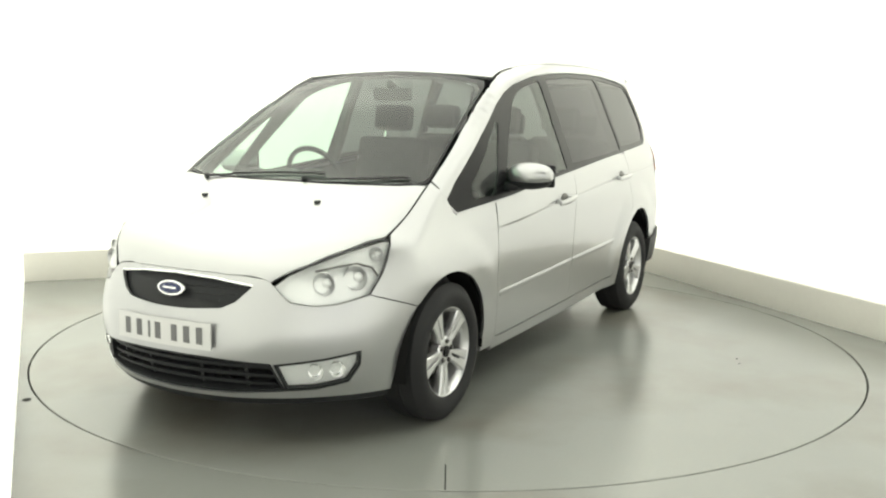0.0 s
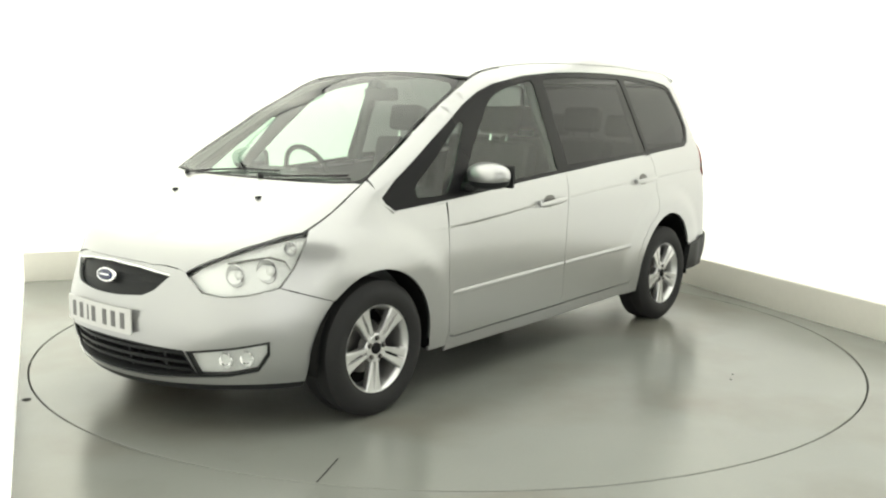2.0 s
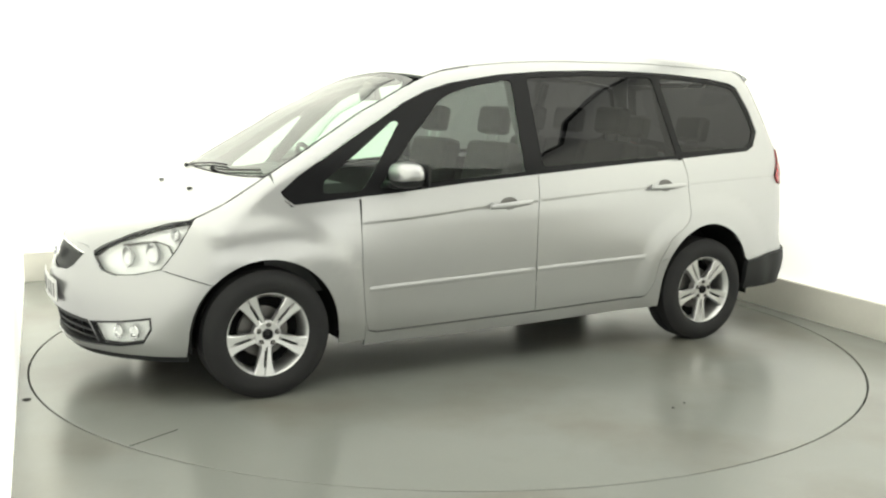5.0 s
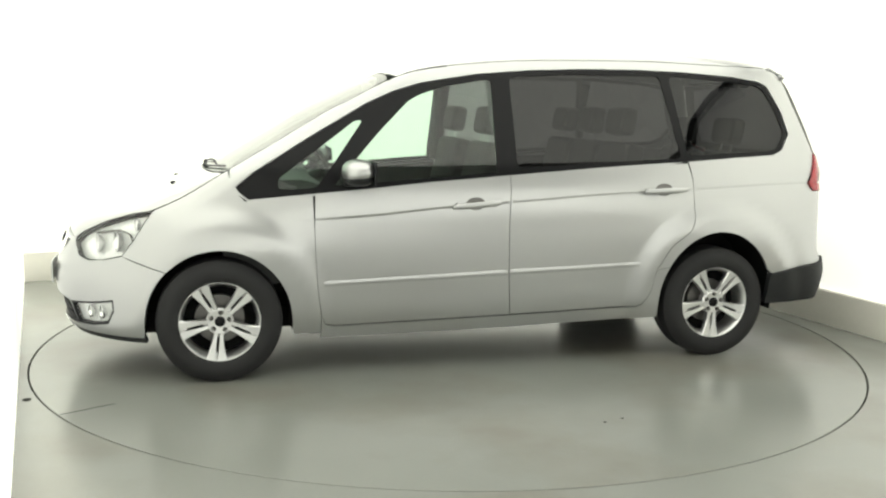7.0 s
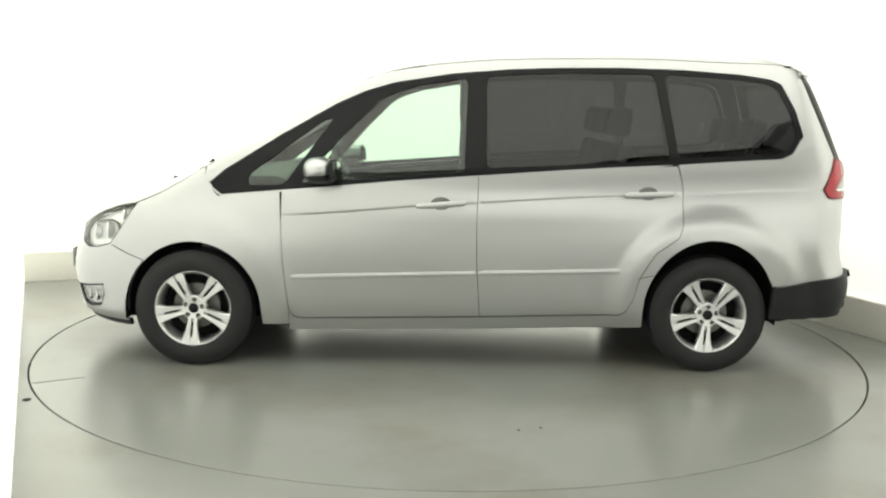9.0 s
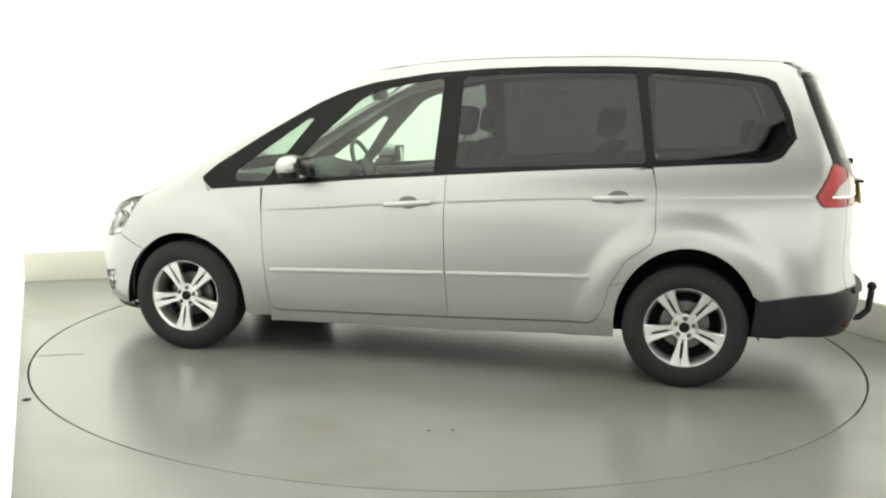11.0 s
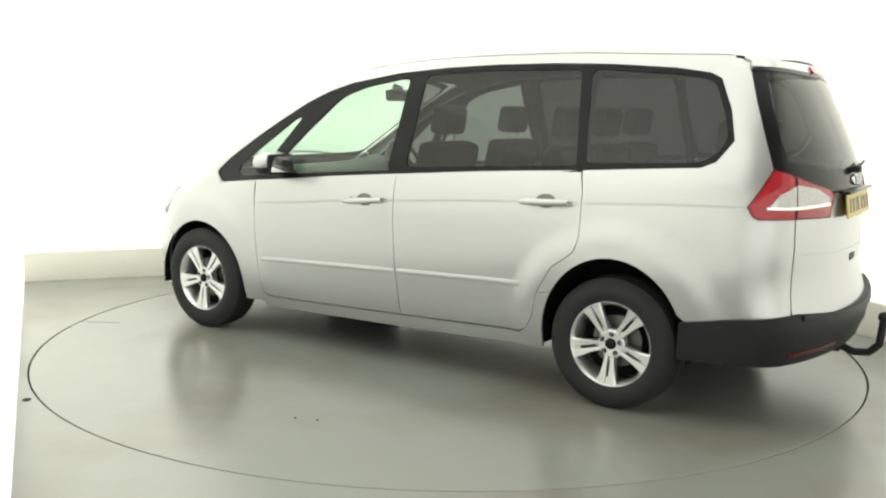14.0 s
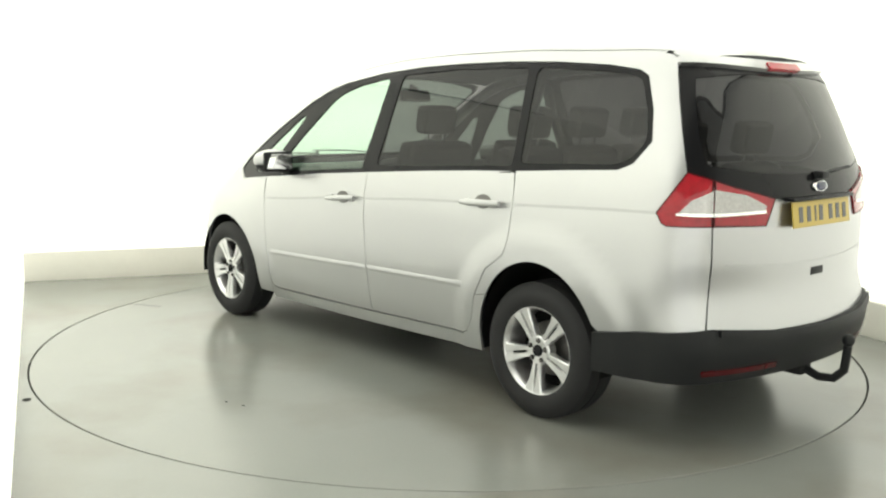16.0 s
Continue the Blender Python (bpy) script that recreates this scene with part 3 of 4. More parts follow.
def build_front():
    # -- bumper --
    hood_edge = project("top", np.array([(2.236, 0), (2.231, .12), (2.215, .25), (2.165, .435)]))
    top = nose([tuple(q) for q in hood_edge])
    top[0] = (0.0, top[0][1])
    lampline = nose([(2.118, .50, .632), (2.06, .57, .615), (2.0, .65, .622), (1.915, .765, .652)])
    side = [(1.688, .577)] + [q for q in ARCH_F[::-1] if .34 < q[1] < .575 and q[0] > AXLE] + [(1.80, .30), (1.805, .235)]
    side = nose([tuple(q) for q in project("side", np.array(side))])
    low = [(62, .236), (50, .237), (35, .234), (20, .230), (0, .228)]
    grille = nose([(2.262, 0, .726), (2.245, .2, .718), (2.20, .370, .697), (2.205, .345, .675), (2.215, .30, .634), (2.235, .245, .608), (2.25, .1, .596), (2.255, 0, .594)])
    mouth = nose([(2.31, 0, .410), (2.29, .2, .406), (2.203, .455, .388), (2.172, .51, .270), (2.25, .3, .256), (2.30, 0, .250)])
    for q in (grille, mouth):
        q[0], q[-1] = (0.0, q[0][1]), (0.0, q[-1][1])
    fog = nose(FOG)
    bumper = panel("front_bumper", "nose", mirrored(top + lampline + side + low), SILVER, car, "silver front bumper", seam=.002,
                   holes=[mirrored(grille), mirrored(mouth), fog, [(-a, z) for a, z in fog]])
    panel("lower_lip", "nose", mirrored([(0, .226), (20, .228), (50, .235), (66, .234), (66, .203), (50, .205), (20, .195), (0, .192)]), BLACK, car, "black spoiler lip", lift=-.012, thick=.02, seam=0)
    # silver strip added behind the bonnet gap so that it doesn't look black
    panel("bonnet_gap_filler", "nose", mirrored([(a, z + .010) for a, z in top] + [(a, z - .012) for a, z in top[::-1]]), SILVER, bumper, lift=-.007, thick=0, seam=0)
    # -- upper grille --
    g = panel("upper_grille", "nose", mirrored(grille), BLACK, car, "black upper grille", lift=-.022, thick=0, seam=-.004)
    for z, a in ((.635, 16), (.662, 21), (.692, 22)):
        panel("bar", "nose", mirrored([(0, z + .004), (a, z + .003), (a, z - .003), (0, z - .004)]), BLACK, g, lift=-.019, thick=.006, seam=0)
    # chrome strip that draws the highlight along the bonnet's front edge
    rail = grille[:3]
    panel("edge_highlight", "nose", mirrored([(q, z + .004) for q, z in rail] + [(q, z - .003) for q, z in rail[::-1]]), CHROME, g, "thin chrome strip standing in for the bonnet edge highlight", lift=.001, thick=.008, seam=0)
    # -- badge: plain blue oval in a chrome ring --
    c = near_skin("nose", 0, .664, .004)
    for name, rx, rz, d, mat in (("badge_ring", .076, .032, .010, CHROME), ("badge_oval", .064, .0245, .0135, BLUE)):
        bm = bmesh.new()
        lathe(bm, [(.0005, d), (.85, d), (.97, d * .75), (1.0, 0)], 36)
        bmesh.ops.transform(bm, verts=bm.verts, matrix=Matrix.Translation(c) @ pose(0, 0, 0, 0, -14, 0) @ Matrix(((0, 1, 0, 0), (rx, 0, 0, 0), (0, 0, rz, 0), (0, 0, 0, 1))))
        bmesh.ops.recalc_face_normals(bm, faces=bm.faces)
        part(name, bm, mat, g)
    bm = bmesh.new()
    box(bm, c.x + .0125, c.x + .0155, -.036, .036, c.z - .004, c.z + .004, .0015, Matrix.Translation(c) @ pose(0, 0, 0, 0, -14, 0) @ Matrix.Translation(-c))
    part("badge_bar", bm, CHROME, g)
    # -- lower grille with slats --
    m = panel("lower_grille", "nose", mirrored(mouth), DARK, car, "black lower grille", lift=-.06, thick=0, seam=-.01)
    for z in (.372, .335, .298):
        slat = mirrored([(0, z + .009), (20, z + .006), (32, z - .002), (33, z - .014), (20, z - .008), (0, z - .006)])
        panel("slat", "nose", slat, BLACK, m, lift=-.02, thick=.03, seam=0)
    for a in (10, -10, 24, -24):
        panel("upright", "nose", [(a - .5, .39), (a + .5, .39), (a + .5, .27), (a - .5, .27)], BLACK, m, lift=-.03, thick=.02, seam=0)
    edge = mirrored(mouth)
    panel("grille_rim", "nose", edge, BLACK, m, holes=[shrink(edge, .010, math.radians(.85))], lift=-.006, thick=.06, seam=0)
    # -- front plate with bars for its marks --
    y0, y1, z0, z1 = -.278, .246, .440, .550
    bow = [(y, float(FRONT(.48) - .45 * y * y * .55) + .012) for y in np.linspace(y0, y1, 9)]
    bm = bmesh.new()
    lo = [[bm.verts.new((x + dx, y, z)) for y, x in bow] for dx, z in ((0, z0), (0, z1), (-.006, z1), (-.006, z0))]
    for a, b in zip(lo, lo[1:] + lo[:1]):
        for i in range(8):
            bm.faces.new((a[i], a[i + 1], b[i + 1], b[i]))
    for i in (0, 8):
        bm.faces.new([r[i] for r in lo])
    bmesh.ops.recalc_face_normals(bm, faces=bm.faces)
    plate = part("front_plate", bm, PLATE_W, car, "white number plate with dark marks", smooth=False)
    for y in (-.211, -.141, -.081, -.031, .059, .124, .189):
        bm = bmesh.new()
        x = float(np.interp(y, [b[0] for b in bow], [b[1] for b in bow]))
        w = .006 if y == -.081 else .016
        box(bm, x - .002, x + .0015, y - w, y + w, .461, .530, .001)
        part("mark", bm, INK, plate, smooth=False)
    # -- headlights and fog lamps --
    for s in (1, -1):
        line = nose(HEADLIGHT)
        mm = s < 0
        lamp = panel("headlight", "nose", line, REFLECTOR, car, "clear headlight with chrome reflectors", lift=-.036, thick=0, mirror=mm, seam=-.004, gap=.03)
        panel("lens", "nose", line, LENS, lamp, "clear plastic lens", lift=0.0, thick=0, mirror=mm, seam=.004, gap=.03)
        panel("lens_rim", "nose", line, GLOSSBLACK, lamp, "dark lens border", holes=[shrink(line, .0045, math.radians(.85))], lift=-.001, thick=.014, mirror=mm, seam=.001, gap=.03)
        for x, y, z, r, d in ((2.022, .595, .706, .047, .03), (1.935, .70, .725, .050, .03), (1.838, .745, .815, .030, .02)):
            a = turn("nose", x, y)
            c = near_skin("nose", a, z, -.014)
            n = normals(project("nose", np.array([(a, z)])))[0]
            way = Vector((.8 + n[0] * .5, n[1] * .5, .0)).normalized()
            bm = bmesh.new()
            bowl(bm, (c.x, s * c.y, c.z), (way.x, s * way.y, 0), r, d)
            part("reflector", bm, ALLOY, lamp)
            bm = bmesh.new()
            aim = Matrix.Translation((c.x - d * .55, s * c.y, c.z)) @ Vector((way.x, s * way.y, 0)).to_track_quat("Y", "Z").to_matrix().to_4x4()
            lathe(bm, [(r * .42, -.004), (r * .40, .003), (r * .30, .009), (r * .15, .012), (.0005, .013)], 20, aim)
            bmesh.ops.recalc_face_normals(bm, faces=bm.faces)
            part("bulb_cap", bm, REFLECTOR, lamp)
        # the dark edge of the reflector bowl, under the turn lamp
        ridge = nose([(2.04, .565, .760), (1.98, .65, .776), (1.92, .705, .784), (1.875, .75, .765), (1.865, .775, .73)])
        panel("reflector_edge", "nose", ridge + [(q, z - .005) for q, z in ridge[::-1]], STEEL, lamp, lift=-.010, thick=.02, mirror=mm, seam=0, gap=.02)
        fl = nose(FOG)
        f = panel("fog_lamp", "nose", fl, REFLECTOR, car, "fog lamp in a bright bezel", lift=-.030, thick=0, mirror=mm, seam=-.004, gap=.03)
        panel("bezel", "nose", fl, BLACK, f, "black fog lamp surround", holes=[shrink(fl, .009, math.radians(.85))], lift=-.003, thick=.03, mirror=mm, seam=0, gap=.03)
        panel("lens", "nose", fl, LENS, f, "clear plastic lens", lift=-.010, thick=0, mirror=mm, seam=.008, gap=.03)
        for x, y, z, r in ((2.115, .625, .345, .033), (2.055, .70, .350, .033)):
            c = near_skin("nose", turn("nose", x, y), z, -.014)
            bm = bmesh.new()
            bowl(bm, (c.x, s * c.y, c.z), (.9, s * .35, 0), r, .025)
            part("reflector", bm, CHROME, f)
    # -- washer jets, cowl, wipers --
    for y in (.305, -.37):
        c = near_skin("top", 1.655, y, .001)
        bm = bmesh.new()
        box(bm, c.x - .010, c.x + .016, c.y - .011, c.y + .011, c.z - .006, c.z + .008, .004)
        part("washer_jet", bm, BLACK, car, "small black washer jet")
    half = [(1.515, 0), (1.51, .2), (1.49, .4), (1.455, .6), (1.42, .715), (1.36, .715), (1.40, .6), (1.435, .4), (1.455, .2), (1.462, 0)]
    panel("cowl", "top", half + [(x, -y) for x, y in half[::-1] if y], BLACK, car, "black plastic cowl under the windscreen", lift=-.012, thick=.0, seam=0)
    for pts in ([(1.475, -.52), (1.455, -.35), (1.435, -.1), (1.42, .18)], [(1.478, .10), (1.462, .25), (1.42, .45), (1.375, .63)]):
        line = [near_skin("top", x, y, .008) for x, y in pts]
        line = [line[0].lerp(line[1], t) for t in (0, .5)] + [line[1].lerp(line[2], t) for t in (0, .5)] + [line[2].lerp(line[3], t) for t in (0, .5, 1)]
        bm = bmesh.new()
        tube(bm, line, .005, 8)
        bmesh.ops.create_uvsphere(bm, u_segments=12, v_segments=8, radius=.014, matrix=Matrix.Translation(line[0]))
        part("wiper", bm, BLACK, car, "black windscreen wiper")


build_front()


def build_rear():
    glass_low = [(53, 1.15), (46.5, 1.105), (38, 1.075), (26, 1.045), (18, 1.028), (0, 1.022)]
    up = [(0, 1.59), (20, 1.588), (40, 1.585), (57, 1.58)]
    edge = GATE_EDGE
    gate = panel("tailgate", "tail", mirrored(glass_low[:1:-1] + [(46.5, 1.10)] + [q for q in edge if q[1] < 1.09] + [(30, .478), (0, .470)]), SILVER, car, "silver tailgate", seam=.003)
    rim = mirrored(up + [q for q in edge if 1.151 < q[1] < 1.56] + glass_low)
    pane = mirrored([(0, 1.555), (20, 1.552), (38, 1.545), (51, 1.525), (51, 1.45), (50, 1.3), (48, 1.18), (30, 1.145), (0, 1.135)])
    g = panel("rear_screen", "tail", pane, PRIVACY, car, "dark tinted rear screen", lift=-.004, thick=0, seam=-.006)
    panel("screen_border", "tail", rim, GLOSSBLACK, g, "gloss black glass border", holes=[pane], lift=-.001, thick=.01, seam=.002)
    # spoiler lip over the glass with the high brake lamp
    half = [(-1.93, 0), (-1.93, .40), (-1.90, .578), (-1.965, .572), (-2.0, .42), (-2.015, .2), (-2.02, 0)]
    sp = panel("roof_spoiler", "top", half + [(x, -y) for x, y in half[-2:0:-1]], SILVER, car, "silver roof spoiler", lift=.010, thick=.05, seam=0)
    panel("spoiler_lip", "tail", mirrored([(0, 1.600), (30, 1.605), (48, 1.608), (57, 1.604), (57, 1.580), (48, 1.578), (30, 1.570), (0, 1.562)]), SILVER, sp, lift=.022, thick=.05, seam=0)
    panel("brake_lamp", "tail", [(-14, 1.588), (14, 1.588), (14, 1.562), (-14, 1.562)], RED, sp, "red high brake lamp", lift=.030, thick=.02, seam=0, gap=.02)
    # tail lamps: an outer half on the side and an inner half on the tailgate
    full = tail([(-2.018, .822, .99), (-2.045, .82, .945), (-2.065, .81, .933), (-2.185, .66, .932), (-2.27, .40, .925), (-2.285, .345, 1.042), (-2.22, .58, 1.098), (-2.16, .69, 1.135), (-2.10, .736, 1.155)])
    seam = 46.4
    def cut(poly, keep):
        out = []
        for (a, z), (b, w) in zip(poly, poly[1:] + poly[:1]):
            if keep(a):
                out.append((a, z))
            if keep(a) != keep(b):
                t = (seam - a) / (b - a)
                out.append((seam, z + t * (w - z)))
        return out
    clear = tail([(-2.085, .775, .987), (-2.12, .73, 1.045), (-2.19, .665, 1.085), (-2.26, .53, 1.062), (-2.305, .42, 1.015), (-2.30, .425, .992), (-2.2, .65, .985)])
    strip = tail([(-2.085, .775, .980), (-2.20, .655, .976), (-2.30, .425, .982), (-2.30, .425, .996), (-2.2, .655, .991), (-2.085, .775, .993)])
    for m in (False, True):
        for keep, host in ((lambda a: a > seam, car), (lambda a: a <= seam, car)):
            lamp = panel("tail_lamp", "tail", cut(full, keep), RED, host, "red tail lamp with a clear middle", lift=.006, thick=.02, mirror=m, seam=.003, gap=.025)
            panel("lamp_border", "tail", cut(full, keep), DARKRED, lamp, "dark red lamp edge", holes=[shrink(cut(full, keep), .011, math.radians(.85))], lift=.008, thick=.006, mirror=m, seam=.003, gap=.025)
            panel("clear_lens", "tail", cut(clear, keep), LAMPWHITE, lamp, "clear reversing lens", lift=.009, thick=.004, mirror=m, seam=.003, gap=.02)
            panel("bright_strip", "tail", cut(strip, keep), CHROME, lamp, "bright strip", lift=.012, thick=.004, mirror=m, seam=.001, gap=.02)
    # bumper, reflectors, lock, crease line, badge, wiper, plate
    b = panel("rear_bumper", "tail", mirrored([(0, .490), (25, .497), (46, .525), (60, .507), (76, .465), (76.5, .295), (62, .298), (46, .303), (25, .306), (0, .308)]), BLACK, car, "black plastic rear bumper", lift=.016, thick=.035, seam=0)
    panel("bumper_step", "tail", mirrored([(0, .487), (25, .493), (44, .519), (44, .494), (25, .463), (0, .458)]), BLACK, b, lift=.030, thick=.014, seam=0)
    for m in (False, True):
        panel("reflector", "tail", [(24, .367), (48, .362), (48, .340), (24, .344)], DARKRED, b, "red reflector", lift=.022, thick=.006, mirror=m, seam=0)
    panel("gate_crease", "tail", mirrored([(0, .758), (20, .762), (42, .778), (42, .774), (20, .757), (0, .752)]), SILVER, gate, lift=.004, thick=.006, seam=0)
    c = near_skin("tail", 0, .715, .0)
    bm = bmesh.new()
    box(bm, c.x - .004, c.x + .02, -.055, .055, c.z - .022, c.z + .014, .006)
    part("gate_handle", bm, BLACK, gate, "black handle recess")
    y0, y1 = -.26, .26
    xs = [(y, float(near_skin("tail", turn("tail", -2.39, y), .968, .008).x)) for y in (0, .26)]
    x = xs[0][1] - .004
    bm = bmesh.new()
    box(bm, -.004, .004, y0, y1, -.055, .055, .003, pose(x - .006, .02, .968, 0, 8, 0))
    plate = part("rear_plate", bm, PLATE_Y, gate, "yellow number plate with dark marks")
    for y in (.195, .125, .065, .015, -.075, -.14, -.205):
        bm = bmesh.new()
        w = .007 if y == .065 else .017
        box(bm, -.006, -.003, y - w, y + w, -.033, .033, .0005, pose(x - .006, .02, .968, 0, 8, 0))
        part("mark", bm, INK, plate, smooth=False)
    bm = bmesh.new()
    box(bm, x - .02, x + .03, -.26, .30, 1.026, 1.042, .006)
    part("plate_lamp_bar", bm, GLOSSBLACK, gate)
    c = near_skin("tail", 0, 1.078, .002)
    for name, r, d, mat in (("badge_ring", 1.0, .009, CHROME), ("badge_oval", .84, .012, BLUE)):
        bm = bmesh.new()
        lathe(bm, [(.0005, d), (.85 * r, d), (.97 * r, d * .7), (r, 0)], 30)
        bmesh.ops.transform(bm, verts=bm.verts, matrix=Matrix.Translation(c) @ pose(0, 0, 0, 0, 10, 0) @ Matrix(((0, -1, 0, 0), (.062, 0, 0, 0), (0, 0, .026, 0), (0, 0, 0, 1))))
        bmesh.ops.recalc_face_normals(bm, faces=bm.faces)
        part(name, bm, mat, g)
    pts = [near_skin("tail", a, z, .025) for a, z in ((0, 1.128), (-7, 1.136), (-15, 1.14), (-23, 1.144))]
    bm = bmesh.new()
    tube(bm, pts, .008, 8)
    box(bm, pts[0].x - .02, pts[0].x + .03, -.03, .03, 1.112, 1.145, .01)
    part("rear_wiper", bm, BLACK, g, "black rear wiper")
    # tow bar
    pts = [(-2.12, 0, .30), (-2.28, 0, .27), (-2.37, 0, .238), (-2.44, 0, .245), (-2.485, 0, .29), (-2.495, 0, .40)]
    bm = bmesh.new()
    fine = []
    for p, q in zip(pts, pts[1:]):
        fine += [Vector(p).lerp(Vector(q), t) for t in (0, .5)]
    tube(bm, fine + [Vector(pts[-1])], .019, 12)
    bmesh.ops.create_uvsphere(bm, u_segments=16, v_segments=12, radius=.027, matrix=Matrix.Translation((-2.495, 0, .425)))
    box(bm, -2.31, -2.18, -.05, .05, .235, .31, .012)
    part("tow_bar", bm, BLACK, car, "black tow bar with a ball")


build_rear()


def build_wheel(x, s, phase):
    """One alloy wheel with its tyre; s: the side of the car on which it sits."""
    place = Matrix.Translation((x, 0, WHEEL_Z)) if s > 0 else Matrix.Translation((x, 0, WHEEL_Z)) @ Matrix.Diagonal((1, -1, 1, 1))
    out = .882

    def done(name, bm, mat, host, label=""):
        bmesh.ops.transform(bm, verts=bm.verts, matrix=place)
        bmesh.ops.recalc_face_normals(bm, faces=bm.faces)
        return part(name, bm, mat, host, label)

    bm = bmesh.new()
    lathe(bm, [(.200, out - .20), (.190, out - .16), (.186, out - .045), (.196, out - .022), (.202, out - .012), (.207, out - .006), (.213, out - .006), (.216, out - .010), (.214, out - .2)], 64, closed=True)
    wheel = done("wheel", bm, ALLOY, car, "silver alloy wheel with five broad slotted spokes")
    bm = bmesh.new()
    lathe(bm, [(.0005, out - .022), (.034, out - .020), (.062, out - .018), (.070, out - .026), (.070, out - .07)], 40)
    done("hub", bm, ALLOY, wheel)
    for i in range(5):
        a = radians(phase + 72 * i)
        # a broad spoke that widens to the rim, its face split by a long slot
        bm = bmesh.new()
        line = ((.052, .026, .021), (.090, .029, .018), (.130, .035, .015), (.170, .044, .012), (.203, .058, .009))
        rows = []
        for r, w, d in line:
            slot = .0036 if .08 < r < .18 else .0012
            dip = .016 if .08 < r < .18 else .001
            rows.append([(r, q, out - d - e) for q, e in ((-w, .034), (-w, .006), (-w * .86, 0), (-slot - .004, .001), (-slot, dip), (slot, dip), (slot + .004, .001), (w * .86, 0), (w, .006), (w, .034))])
        rows = [[bm.verts.new((r * math.cos(a) - q * math.sin(a), y, r * math.sin(a) + q * math.cos(a))) for r, q, y in row] for row in rows]
        for p, q in zip(rows, rows[1:]):
            for k in range(9):
                bm.faces.new((p[k], p[k + 1], q[k + 1], q[k]))
        bm.faces.new(rows[0]), bm.faces.new(rows[-1])
        spoke = done("spoke", bm, ALLOY, wheel)
        # dark strip on the slot's floor, painting the shade in it
        bm = bmesh.new()
        c = Matrix.Rotation(-a, 4, "Y")
        box(bm, .086, .176, out - .034, out - .028, -.0036, .0036, .001, c)
        done("slot", bm, DARK, spoke)
    bm = bmesh.new()
    T = TYRE_R
    lathe(bm, [(.205, out - .010), (.213, out - .002), (.235, out + .008), (.262, out + .011), (.285, out + .006), (.302, out - .006), (T - .004, out - .022), (T, out - .05), (T, out - .085), (T - .004, out - .09),
               (T - .004, out - .096), (T, out - .1), (T, out - .16), (T - .006, out - .185), (.295, out - .205), (.25, out - .212), (.205, out - .205)], 72, closed=True)
    done("tyre", bm, RUBBER, wheel, "black rubber tyre")
    bm = bmesh.new()
    lathe(bm, [(.0005, out - .10), (.128, out - .10), (.130, out - .104), (.130, out - .12), (.0005, out - .122)], 40)
    done("brake_disc", bm, STEEL, wheel, "dull steel brake disc")
    bm = bmesh.new()
    lathe(bm, [(.0005, out - .010), (.018, out - .010), (.026, out - .013), (.029, out - .022)], 28)
    done("centre_cap", bm, GLOSSBLACK, wheel, "dark centre cap")
    for i in range(5):
        a = radians(phase + 36 + 72 * i)
        bm = bmesh.new()
        lathe(bm, [(.0005, out - .008), (.007, out - .008), (.0095, out - .011), (.0095, out - .03)], 6, Matrix.Translation((.050 * math.cos(a), 0, .050 * math.sin(a))))
        done("wheel_nut", bm, STEEL, wheel)
        # flat dark disc on the hub that paints the shade round the nut
        bm = bmesh.new()
        lathe(bm, [(.0005, out - .0185), (.0135, out - .0185), (.0135, out - .0165), (.0125, out - .0165)], 14, Matrix.Translation((.050 * math.cos(a), 0, .050 * math.sin(a))))
        done("nut_recess_shade", bm, DARK, wheel)
    # dark disc added behind the brake disc for the shade between the spokes
    bm = bmesh.new()
    lathe(bm, [(.0005, out - .14), (.198, out - .14), (.198, out - .16)], 40)
    done("spoke_void_shade", bm, DARK, wheel)


for ax, ph in ((AXLE, 60), (-AXLE, 58)):
    for sd in (1, -1):
        build_wheel(ax, sd, ph)


